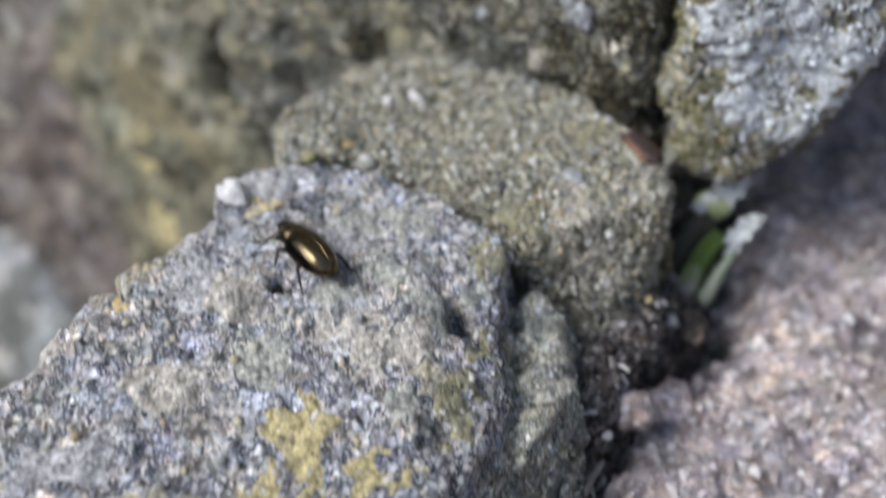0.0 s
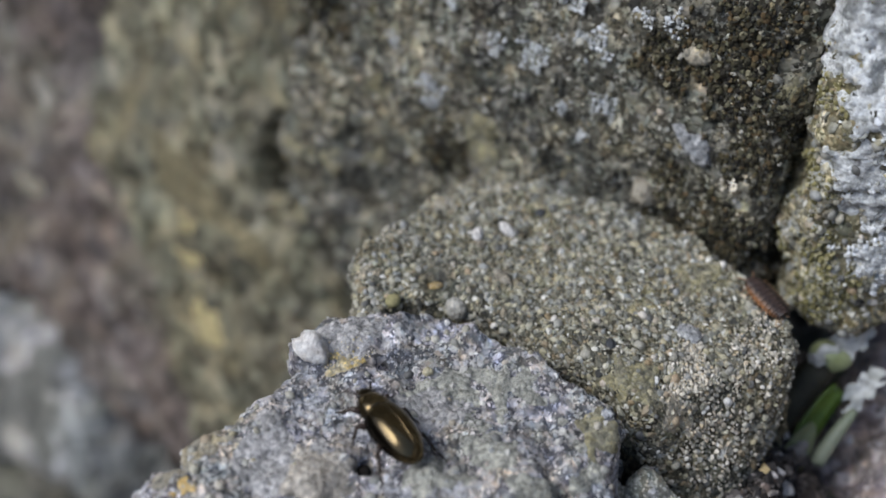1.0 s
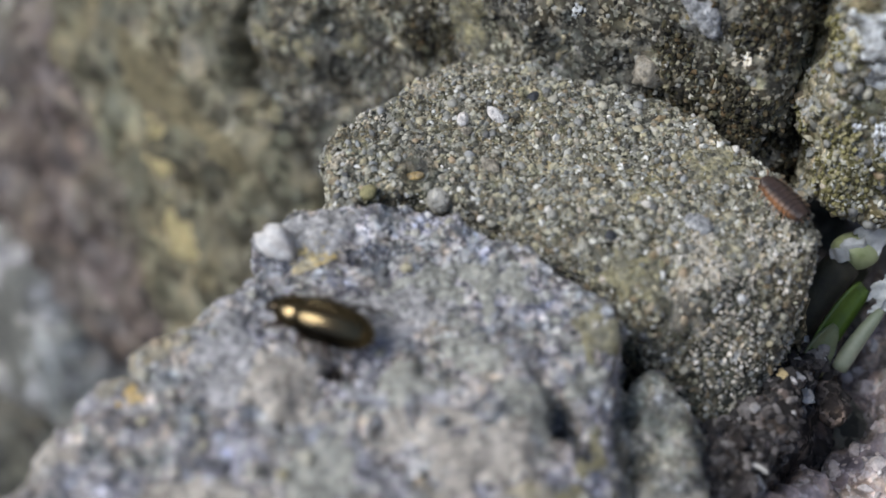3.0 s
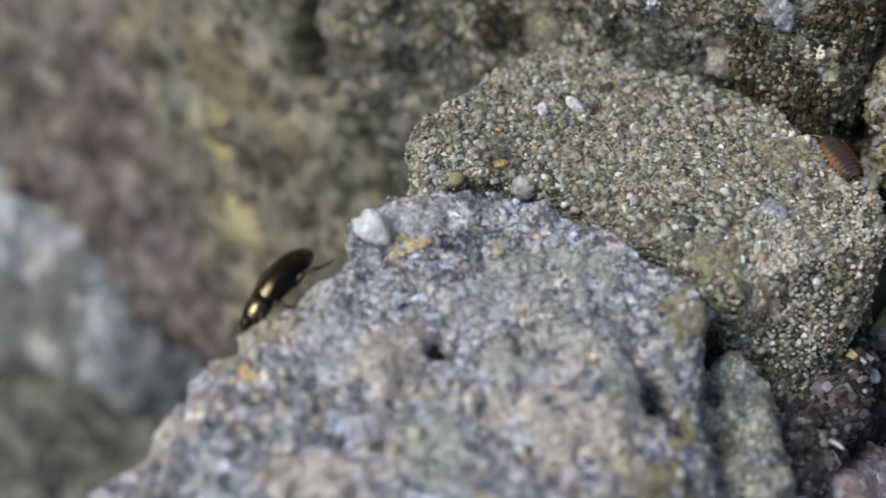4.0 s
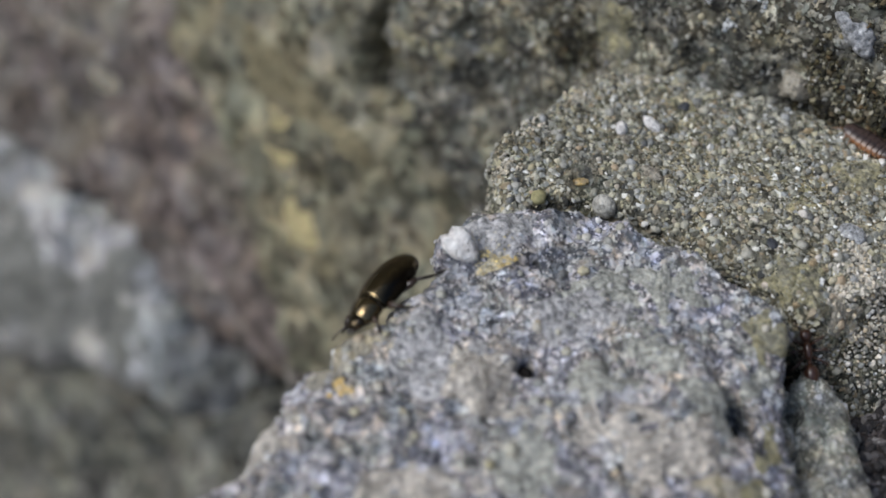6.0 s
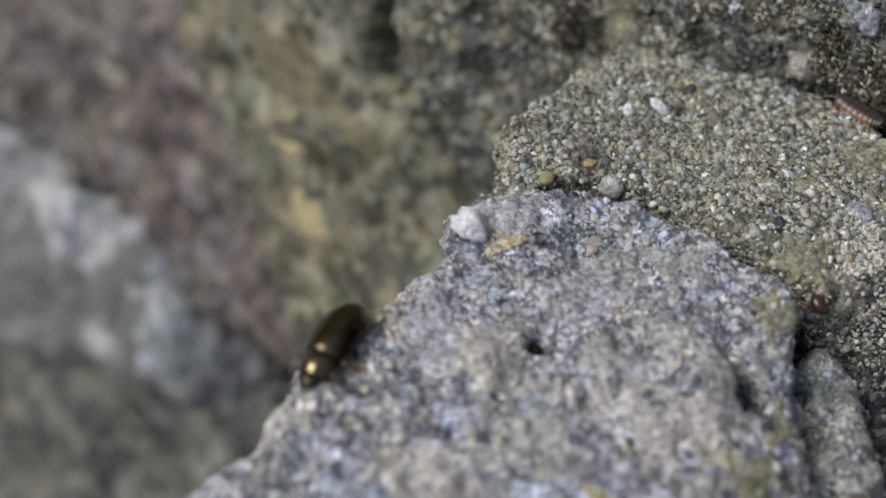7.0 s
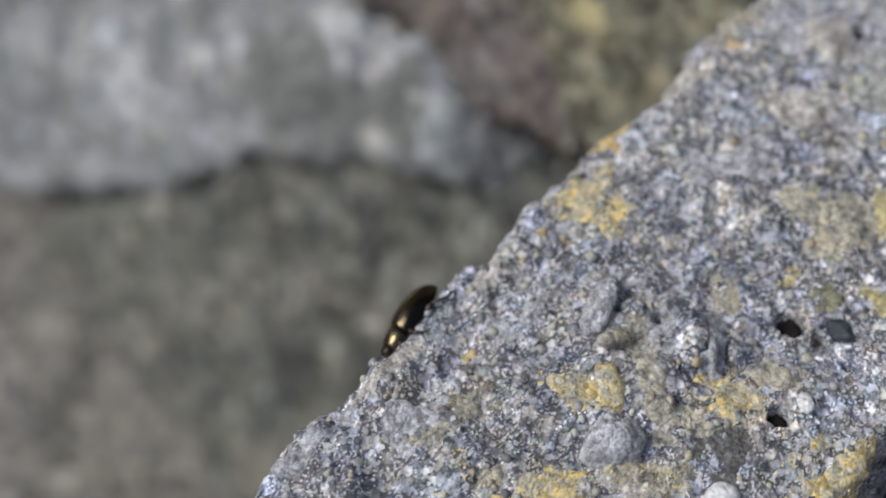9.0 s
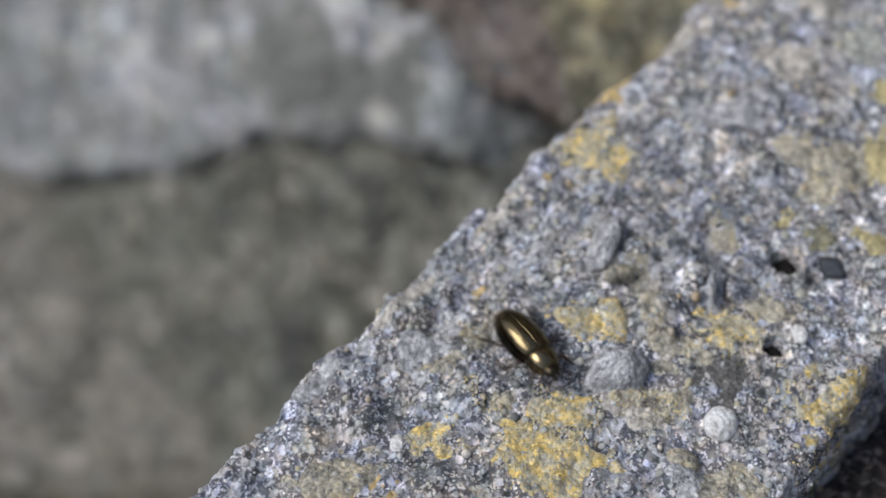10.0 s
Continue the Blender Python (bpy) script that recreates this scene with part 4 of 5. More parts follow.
for x, y, r, m, st in ((6.6, 74.4, 2.1, M_OCHRE, (1.4, 0.7, -0.3)), (13.4, 85.3, 1.7, M_OCHRE, (1.1, 0.9, 0)), (-14.4, 84.4, 0.9, M_CREAM, (0.6, 1.4, 0)), (10.2, 73.2, 1.6, M_CREAM, (1.2, 0.8, 0)), (-3.5, 95.6, 0.9, M_CREAM, (1.3, 0.7, 0)), (-8, 93.5, 1.0, M_CREAM, (1.4, 0.6, 0.8))):
    second.crust("lichen", x, y, r, m, stretch=st, thick=0.16)
second.tufts("cream_crust", ((13.2, 76.6, 3.2), (17.2, 79.4, 2.6), (14.8, 73.6, 3.0), (17.8, 76.6, 2.4), (10.5, 75.5, 2.2), (-14.3, 85.2, 1.3), (-12.4, 89.4, 1.2), (-8, 94.4, 1.4), (-3.5, 96, 1.2), (12.6, 72, 2.2)), 80, M_CREAMGRAIN, 0.07, 0.22, "pale cream and rusty crust on the stone")
for x, y, r, m in ((-18, 7.0, 1.8, M_OCHRE), (-6, 6.5, 2.2, M_OCHRE), (22, 13, 1.4, M_OCHRE), (19.5, 21, 1.6, M_OCHRE), (-21, 18, 2.0, M_OCHRE), (-21.6, -2.7, 1.5, M_OCHRE), (-17.7, -0.7, 1.2, M_OCHRE), (-25.9, -2.3, 1.6, M_OCHRE), (-25.4, -11.3, 1.3, M_OCHRE)):
    back.crust("lichen", x, y, r, m)
back.tufts("white_lichen", ((-2.4, 16.8, 1.5), (-5.9, 16.6, 1.0), (-12.1, 9.7, 1.5), (-11.6, 8.6, 0.9), (2.8, 19.9, 1.6), (5.1, 15.0, 1.3), (1.2, 13.0, 0.8), (3.3, 11.1, 0.7), (9.4, 24.0, 1.2), (-12, 19.5, 1.4), (-17, 12.5, 0.8), (-8, 22, 1.2), (0, 22.5, 1.3), (6.5, 24, 1.0)), 120, M_CHALK, 0.06, 0.2, "chalky white lichen crumbs")
back.tufts("moss", ((11.0, 22.0, 3.4), (16.7, 20.0, 3.8), (18.4, 14.5, 3.4), (17.6, 8.5, 3.4), (14.2, 4.5, 3.0), (10.5, 3.5, 2.4), (-9.5, 3.0, 2.4), (-26, 12, 3.0), (15.5, 25, 3.0), (7, 20, 1.6), (12, 11, 1.8), (19, 4, 3.0), (19.5, -1, 3.0), (16, 0, 2.5)), 110, M_MOSS, 0.08, 0.3, label="dark damp moss on the stone")
for x, y, r, m in ((31.5, 11, 5.5, M_WHITE), (32, 22, 8.0, M_WHITE), (29, 36, 8.0, M_WHITE), (38, 36, 7.5, M_WHITE), (39, 24, 4.0, M_WHITE), (26.5, 20, 4.5, M_WHITE), (25.0, 29, 5.0, M_WHITE), (24.5, 35, 4.5, M_WHITE), (21.3, 24.4, 3.5, M_WHITE), (22.6, 19.5, 3.2, M_WHITE), (24.4, 13.9, 2.6, M_WHITE), (26.0, 8.8, 2.6, M_WHITE), (27.4, 4.0, 2.4, M_WHITE), (20.0, 25.1, 2.5, M_WHITE)):
    block.crust("lichen", x, y, r, m, thick=0.42, ragged=1.15)
block.crust("lichen", 38, 22, 5.0, M_BLUSH, thick=0.2)
block.tufts("white_lichen", ((29, 8, 4.5), (27, 15, 4.0), (27, 23, 4.5), (25.5, 31, 4.0), (31, 4, 3.0), (33, 11, 3.5), (34, 18, 4)), 60, M_CHALK, 0.08, 0.28, "chalky white lichen crumbs")
block.tufts("moss", ((21.8, 5, 2.4), (23, 0, 2.4), (21.4, 11, 1.4), (21.2, 18, 1.2), (25.0, 2.0, 1.5), (21.2, 26, 1.2)), 170, M_GREENMOSS, 0.08, 0.26, "yellow-green moss on the block's edge")
for rock, x, y, r, m, st in ((far_ochre, -20.9, 52, 1.2, M_PALEYELLOW, (1.2, 0.9, -0.5)), (far_ochre, -19.2, 48.6, 1.8, M_PALEYELLOW, (1.3, 1.0, -0.3)), (far_ochre, -13.2, 43.4, 2.4, M_PALEYELLOW, (1.2, 1.0, -0.5)), (far_ochre, -26, 57.6, 3.4, M_BAND, (1.6, 0.6, -0.1)),
                             (far_ochre, -17, 57, 3.2, M_BAND, (1.6, 0.6, -0.1)), (far_ochre, -9.5, 56.6, 2.6, M_BAND, (1.4, 0.7, -0.1)),  
                             (far_brown, -52.7, 39.1, 1.8, M_CREAM, (1, 1, 0))):
    rock.crust("lichen", x, y, r, m, thick=0.35, ragged=1.1, stretch=st)
for x, y, r in ((-70, -4, 8), (-60, 4, 7), (-51, 2, 7), (-42, 9, 7), (-36, 6, 6)):
    far_pale.crust("algae", x, y, r, M_FILM, thick=0.5, label="dark green film of algae")
# near-black colour that paints the shade inside the stone's holes
M_PITSHADE = plain_material("pit_shade_black", (0.006, 0.005, 0.005), (0.02, 0.017, 0.015), 1.0, 0.95, spec=0.1)

# ---- single pebbles bedded in the stones ----
set_pebble(front, "quartz_tip", -17.9, 75.8, (1.4, 1.05, 0.9), M_QUARTZ, 60, 0.3, 3, "white quartz knob on the stone's corner", 0.5)
set_pebble(front, "pebble", -29.4, 18.4, (1.5, 1.3, 1.0), M_QUARTZ, 20, 0.3, 4, "pale rounded pebble")
set_pebble(front, "pebble", -37.3, 21.6, (2.1, 1.7, 0.9), M_BLUSH, 30, 1.15, 5, "lilac-grey pebble set in the stone", 0.55)
set_pebble(front, "pebble", -19.0, 33.2, (1.25, 0.85, 0.7), M_BLACKPEB, -12, 0.2, 6, "angular black cinder", 0.25)
set_pebble(front, "pebble", -22.7, 26.2, (0.9, 0.6, 0.6), M_QUARTZ, 30, 0.3, 7, "white quartz chip")
set_pebble(front, "pebble", -54.2, 15.1, (0.9, 0.55, 0.4), M_QUARTZ, -15, 0.3, 8, "white quartz chip")
set_pebble(front, "pebble", -36.0, 31.4, (0.65, 2.7, 0.75), M_CREAM, 8, 0.5, 9, "long yellow-crusted pebble", 0.5)
set_pebble(front, "pebble", -38.4, 33.4, (0.85, 2.4, 0.85), M_BLUSH, -10, 0.5, 10, "long pale pebble", 0.5)
set_pebble(front, "pebble", -31.0, 32.2, (2.2, 1.5, 0.9), M_FRONT, 15, 1.2, 11, "grey pebble set in the stone", 0.2)
set_pebble(front, "pebble", -26.2, 30.8, (1.6, 1.9, 1.0), M_FRONT, -30, 1.1, 12, "grey pebble set in the stone", 0.2)
set_pebble(front, "pebble", -32.4, 15.2, (1.4, 1.0, 0.7), M_CREAM, 50, 0.6, 13, "tan pebble")
set_pebble(front, "pebble", -6.3, 61.8, (0.5, 0.4, 0.35), M_BLUEPEB, 0, 0.2, 14, "pale blue chip")
set_pebble(front, "pebble", -3.2, 63.1, (0.4, 0.5, 0.35), M_BLUEPEB, 0, 0.2, 15, "pale blue chip")
set_pebble(second, "pebble", -7.0, 81.6, (1.0, 0.95, 0.75), M_GREYPEB, 0, 0.25, 16, "round grey pebble in the crack", 0.06)
set_pebble(second, "pebble", 11.4, 79.3, (1.2, 0.8, 0.5), M_BLUEPEB, -35, 0.55, 17, "bluish flint chip")
set_pebble(second, "pebble", -2.6, 90.2, (0.5, 0.9, 0.45), M_QUARTZ, -30, 0.4, 18, "pale quartz grain")
set_pebble(second, "pebble", -5.2, 89.4, (0.7, 0.5, 0.4), M_QUARTZ, 0, 0.4, 19, "pale quartz grain")
set_pebble(second, "pebble", 5.2, 77.6, (0.6, 0.4, 0.35), M_BLACKPEB, -10, 0.4, 20, "black grain")
set_pebble(second, "pebble", 0.3, 92.9, (0.45, 0.7, 0.4), M_BLACKPEB, 10, 0.4, 21, "black grain")
set_pebble(second, "pebble", -11.9, 82.0, (0.7, 0.6, 0.5), M_GREENMOSS, 0, 0.4, 22, "green-brown pebble")
set_pebble(second, "pebble", -3.2, 84.4, (0.6, 0.9, 0.5), M_TAN, 10, 0.4, 26, "tan grain", 0.3)
set_pebble(second, "pebble", -4.8, 88.2, (0.5, 0.4, 0.35), M_TAN, 0, 0.3, 27, "tan grain", 0.3)
set_pebble(second, "pebble", -8.5, 84.0, (0.7, 0.4, 0.3), M_ORANGE, 20, 0.5, 28, "rusty orange grain", 0.3)
set_pebble(back, "pebble", 10.3, 8.5, (1.5, 1.4, 1.6), M_TAN, 20, 0.35, 23, "grey pointed pebble", 0.45)
set_pebble(back, "pebble", 13.3, 14.7, (1.9, 0.9, 0.6), M_BLUEPEB, -40, 0.6, 24, "bluish-white flint", 0.5)
set_pebble(back, "pebble", 11.5, 22.5, (1.2, 1.0, 0.9), M_CREAM, 0, 0.4, 25, "cream pebble", 0.2)


# larger sand grains that can be told apart, each a piece of its stone
def grain_meshes(material, kinds=8):
    out = []
    for k in range(kinds):
        bm = bmesh.new()
        bmesh.ops.create_uvsphere(bm, u_segments=6, v_segments=5, radius=1.0)
        r = random.Random(300 + k)
        sx, sy, sz = 1.0, 0.65 + 0.35 * r.random(), 0.55 + 0.3 * r.random()
        for v in bm.verts:
            w = 0.86 + 0.28 * r.random()
            v.co = Vector((v.co.x * sx * w, v.co.y * sy * w, v.co.z * sz * w)) * MM
        me = bpy.data.meshes.new("grain")
        bm.to_mesh(me)
        bm.free()
        me.materials.append(material)
        me.polygons.foreach_set("use_smooth", np.ones(len(me.polygons), bool))
        out.append(me)
    return out


def bed_grains(rock, count, small, large, area, meshes, seed):
    """Sand grains bedded in a stretch of a stone's face."""
    rng = np.random.default_rng(seed)
    ok = (rock.rim_d < 0.6) & (rock.local[:, 0] > area[0]) & (rock.local[:, 1] > area[1]) & (rock.local[:, 0] < area[2]) & (rock.local[:, 1] < area[3])
    for cx, cy, r, _ in rock.pits:
        ok &= np.hypot(rock.local[:, 0] - cx, rock.local[:, 1] - cy) > r + 0.6
    for i in rng.choice(np.flatnonzero(ok), count, replace=False):
        size = small + (large - small) * rng.random() ** 2
        ob = new("grain", meshes[int(rng.integers(len(meshes)))])
        nrm = Vector(rock.n[i])
        ob.matrix_world = Matrix.Translation(Vector(rock.p[i]) * MM + nrm * (0.05 * size * MM)) @ nrm.to_track_quat("Z", "Y").to_matrix().to_4x4() @ pose(0, 0, 0, 0, 0, 360 * rng.random()) @ Matrix.Scale(size, 4)
        ob.parent = rock.ob


# near-black plugs set in the stone's holes to stand for their deep shade
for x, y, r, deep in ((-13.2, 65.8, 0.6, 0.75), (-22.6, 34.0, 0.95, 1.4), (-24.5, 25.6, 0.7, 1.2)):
    plug = new("pit_shade", pebble_mesh("pit_shade", (r, r, 0.35), int(40 + r * 10), M_PITSHADE, 2, 0.2))
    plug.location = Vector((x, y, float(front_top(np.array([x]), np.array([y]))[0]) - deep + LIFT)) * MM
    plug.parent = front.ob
    tagged(plug, "near-black plug painting the shade in a hole of the stone")

# ---- small things on the soil ----
def tube(points, radii, sides=7):
    """A tapered tube through points: verts and faces, in millimetres."""
    pts = np.array(points, float)
    rad = np.broadcast_to(np.asarray(radii, float), (len(pts),))
    verts, faces = [], []
    for i, p in enumerate(pts):
        d = pts[min(i + 1, len(pts) - 1)] - pts[max(i - 1, 0)]
        d /= np.linalg.norm(d) + 1e-12
        a = np.cross(d, (0.31, 0.2, 0.93))
        a /= np.linalg.norm(a)
        b = np.cross(d, a)
        for k in range(sides):
            w = 2 * math.pi * k / sides
            verts.append(p + rad[i] * (a * math.cos(w) + b * math.sin(w)))
    for i in range(len(pts) - 1):
        for k in range(sides):
            k2 = (k + 1) % sides
            faces.append((i * sides + k, i * sides + k2, (i + 1) * sides + k2, (i + 1) * sides + k))
    faces.append(tuple(range(sides))[::-1])
    faces.append(tuple((len(pts) - 1) * sides + k for k in range(sides)))
    return verts, faces


def curve_points(a, b, c, count):
    a, b, c = map(np.array, (a, b, c))
    return [(1 - s) ** 2 * a + 2 * s * (1 - s) * b + s * s * c for s in np.linspace(0, 1, count)]


M_LEAF = plain_material("fresh_green_leaf", (0.055, 0.1, 0.011), (0.11, 0.175, 0.022), 0.5, 0.4, bumps=0.08)
M_STEM = plain_material("dull_olive_sheath", (0.12, 0.14, 0.06), (0.24, 0.26, 0.14), 0.4, 0.5, bumps=0.1)
M_STALK = plain_material("pale_green_stalk", (0.17, 0.2, 0.13), (0.28, 0.3, 0.22), 0.4, 0.45, bumps=0.06)
M_SHADESTEM = plain_material("shade_darkened_stem", (0.02, 0.017, 0.01), (0.06, 0.055, 0.028), 0.5, 0.55, bumps=0.25)
M_PAPER = plain_material("papery_white_skin", (0.3, 0.31, 0.29), (0.6, 0.61, 0.6), 0.7, 0.65, bumps=0.2)
M_BULB = plain_material("pale_green_bulb", (0.24, 0.28, 0.12), (0.4, 0.43, 0.24), 0.4, 0.4, bumps=0.06)
M_STRAW = plain_material("dry_straw", (0.36, 0.27, 0.13), (0.6, 0.48, 0.26), 0.6, 0.7, bumps=0.05)
M_TWIG = plain_material("grey_dead_twig", (0.12, 0.1, 0.085), (0.3, 0.26, 0.23), 0.8, 0.85, bumps=0.25)
M_ROOT = plain_material("pale_root_fibre", (0.4, 0.37, 0.33), (0.62, 0.6, 0.56), 0.8, 0.7, bumps=0.05)


def blade(points, widths, thick, fold=0.35):
    """A leaf blade with a fold along its middle and real thickness."""
    pts = np.array(points, float)
    verts, faces = [], []
    for i, p in enumerate(pts):
        d = pts[min(i + 1, len(pts) - 1)] - pts[max(i - 1, 0)]
        side = np.cross(d, (0.2, -1.0, 0.5))
        side /= np.linalg.norm(side)
        up = np.cross(side, d)
        up /= np.linalg.norm(up)
        w = widths[i]
        ring = [(-1, fold), (-0.5, 0.1), (0, 0), (0.5, 0.1), (1, fold)]
        verts += [p + side * a * w + up * b * w for a, b in ring] + [p + side * a * w * 0.96 + up * (b * w - thick) for a, b in ring[::-1]]
    k = 10
    for i in range(len(pts) - 1):
        for j in range(k):
            faces.append((i * k + j, i * k + (j + 1) % k, (i + 1) * k + (j + 1) % k, (i + 1) * k + j))
    faces += [tuple(range(k))[::-1], tuple((len(pts) - 1) * k + j for j in range(k))]
    return verts, faces


def torn_skin(parent, middle, along, up, size, curl, seed, label="torn white papery skin"):
    """A crumpled, torn piece of dry bulb skin: along and up span it, curl bends it, and its margin is ragged."""
    a, b = np.array(along, float), np.array(up, float)
    a, b = a / np.linalg.norm(a), b / np.linalg.norm(b)
    nrm = np.cross(a, b)
    cols, rows = 30, 24
    gx, gy = np.meshgrid(np.linspace(-1, 1, cols), np.linspace(-1, 1, rows))
    x, y = gx.ravel(), gy.ravel()
    q = np.stack([x * size[0], y * size[1], np.full(len(x), 5.1 * seed)], 1)
    bend = -curl * x * x + 0.32 * vnoise(q, 1.1, seed) + 0.14 * vnoise(q, 0.45, seed + 1) + 0.07 * np.sin(9 * x + 2.5 * vnoise(q, 1.5, seed + 2))
    shrink = np.where(np.abs(x) > 1e-6, np.sin(np.minimum(1.4, abs(curl) / size[0] + 1e-3) * x) / (np.minimum(1.4, abs(curl) / size[0] + 1e-3) * x + 1e-9), 1.0)
    p = np.array(middle, float) + np.outer(x * size[0] * shrink, a) + np.outer(y * size[1] + 0.15 * vnoise(q, 0.8, seed + 3), b) + np.outer(bend, nrm)
    keep = np.maximum(np.abs(x), np.abs(y)) + 0.42 * vnoise(q, 0.9, seed + 4) + 0.22 * vnoise(q, 0.35, seed + 5) < 0.82
    i = np.arange(cols * rows).reshape(rows, cols)
    quads = np.stack([i[:-1, :-1], i[:-1, 1:], i[1:, 1:], i[1:, :-1]], -1).reshape(-1, 4)
    quads = quads[keep[quads].all(1)]
    used, inv = np.unique(quads, return_inverse=True)
    ob = mesh_part("papery_skin", p[used], inv.reshape(-1, 4), M_PAPER, parent, label)
    thick = ob.modifiers.new("thickness", "SOLIDIFY")
    thick.thickness = 0.09 * MM
    return ob


def build_shoot():
    base = np.array([23.2, 79.0, 63.0 + LIFT])
    root = new("sprouting_bulb")
    root.location = base * MM
    tagged(root, "small sprouting bulb with green shoot and torn papery skin", "plant")
    v, f = blade(curve_points((-0.5, -0.8, -0.4), (0.5, 0.9, 2.6), (3.0, 2.9, 4.4), 12), [0.7, 0.85, 0.95, 1.02, 1.06, 1.08, 1.08, 1.06, 1.03, 0.98, 0.9, 0.62], 0.3)
    mesh_part("shoot", v, f, M_LEAF, root, "bright green leaf shoot")
    v, f = blade(curve_points((-1.0, -1.4, -1.2), (-0.5, -0.3, 0.6), (0.9, 0.6, 2.3), 9), [1.1, 1.2, 1.25, 1.25, 1.2, 1.1, 0.95, 0.7, 0.25], 0.3, 0.5)
    mesh_part("sheath", v, f, M_STEM, root, "dull olive sheath round the shoot")
    v, f = tube(curve_points((1.5, -1.4, -0.6), (2.4, -0.3, 1.6), (4.2, 1.0, 3.8), 9), [0.66, 0.68, 0.68, 0.66, 0.64, 0.6, 0.55, 0.48, 0.3], 12)
    mesh_part("stem", v, f, M_STALK, root, "pale translucent stalk")
    # brownish stem, its colour darkened to paint the shaded hollow beside the bulb
    v, f = tube(curve_points((-1.4, 1.4, 0.0), (-0.6, 3.2, 3.2), (1.9, 4.8, 5.0), 10), [0.9, 1.15, 1.3, 1.4, 1.45, 1.5, 1.5, 1.5, 1.45, 1.3], 14)
    mesh_part("old_stem", v, f, M_SHADESTEM, root, "brownish old stem below the bulb, darkened for the shaded hollow")
    bm = bmesh.new()
    bmesh.ops.create_uvsphere(bm, u_segments=32, v_segments=20, radius=1.0)
    co = np.array([vert.co[:] for vert in bm.verts])
    swell = 1 + 0.1 * vnoise(co, 1.1, 83) + 0.03 * vnoise(co, 0.35, 84)
    for vert, c, k in zip(bm.verts, co, swell):
        vert.co = Vector((c[0] * 1.75 * k + 2.5, c[1] * 1.5 * k + 5.3, c[2] * 1.35 * k + 5.7))
    part("bulb", bm, M_BULB, root, "pale green swollen bulb")
    torn_skin(root, (2.3, 4.9, 7.0), (1, 0.1, 0.15), (0.1, 0.75, 0.7), (1.9, 0.9), 0.9, 84)
    torn_skin(root, (0.75, 4.4, 6.2), (0.35, -0.5, 0.8), (-0.3, 0.5, 0.5), (1.2, 0.8), 0.5, 86)
    torn_skin(root, (4.0, 5.6, 8.0), (0.75, 0.35, 0.55), (-0.3, 0.45, 0.8), (2.6, 1.7), 0.6, 88, "large grey papery skin standing up")
    torn_skin(root, (4.9, 2.6, 4.4), (0.55, 0.3, 0.8), (0.7, -0.5, 0.1), (1.8, 1.2), 0.6, 91)
    torn_skin(root, (4.4, 1.2, 3.6), (0.8, 0.2, -0.4), (0.3, 0.4, 0.8), (1.0, 0.8), 0.4, 94)
    torn_skin(root, (5.8, 3.4, 5.0), (0.5, 0.5, 0.6), (0.7, -0.6, 0.3), (1.4, 1.0), -0.5, 97)
    return root


build_shoot()


def soil_height(x, y):
    return float(soil.p[soil.at(x, y), 2])


def lying_bit(name, x, y, length, turn, radius, material, label, category, bend=0.3, rise=0.2, flat=1.0):
    """A straw, twig or root fibre that lies on the soil."""
    c, s = math.cos(radians(turn)), math.sin(radians(turn))
    z = soil_height(x, y)
    root_pts = curve_points((-length / 2, 0, 0), (0, bend * length, rise * length), (length / 2, 0, 0.05 * length), 9)
    v, f = tube(root_pts, [radius * k for k in (0.6, 0.9, 1, 1.05, 1, 0.95, 0.9, 0.75, 0.4)], 7)
    v = [(a * c - b * s, a * s + b * c, h * flat + radius * 0.5) for a, b, h in v]
    ob = mesh_part(name, v, f, material)
    ob.location = Vector((x, y, z)) * MM
    return tagged(ob, label, category, "litter on the soil")


lying_bit("straw", 19.3, 76.2, 2.6, 108, 0.16, M_STRAW, "thin yellow straw lying on the dark soil", "straw")
lying_bit("twig", 9.8, 54.0, 6.5, 30, 0.75, M_TWIG, "dead grey twig wedged beside the stone", "twig", 0.05, 0.1)
lying_bit("twig", 12.6, 57.5, 4.0, 60, 0.4, M_TWIG, "dead brown twig on the soil", "twig", 0.1, 0.1)
lying_bit("root_fibre", 12.0, 60.5, 2.6, 10, 0.2, M_ROOT, "pale root fibre lying on the soil", "root")
lying_bit("root_fibre", 14.8, 64.5, 1.8, -20, 0.18, M_ROOT, "pale root fibre lying on the soil", "root")
lying_bit("root_fibre", 7.0, 51.0, 3.6, 120, 0.12, M_ROOT, "pale root fibre lying on the soil", "root", 0.5, 0.4)
lying_bit("root_fibre", 9.0, 49.5, 3.0, 70, 0.1, M_ROOT, "pale root fibre lying on the soil", "root", 0.5, 0.4)
for x, y, r, mt, sd, lab in ((20.8, 73.4, 0.7, M_QUARTZ, 61, "small white stone on the soil"), (24.6, 76.0, 0.8, M_GREYPEB, 62, "small grey stone on the soil"), (18.4, 73.2, 0.55, M_STRAW, 63, "small tan stone on the soil"), (23.2, 74.0, 1.6, M_SOIL, 64, "dark clod of soil"), (16.0, 62.5, 1.9, M_PINK, 65, "reddish clod beside the stone"), (13.8, 66.6, 1.0, M_SOIL, 66, "dark clod of soil"), (21.6, 79.6, 0.6, M_QUARTZ, 67, "small white stone on the soil")):
    ob = new("small_stone", pebble_mesh("small_stone", (r, r * 0.85, r * 0.75), sd, mt, 3, 0.5))
    ob.location = Vector((x, y, soil_height(x, y) + r * 0.35)) * MM
    tagged(ob, lab, "pebble", "litter on the soil")


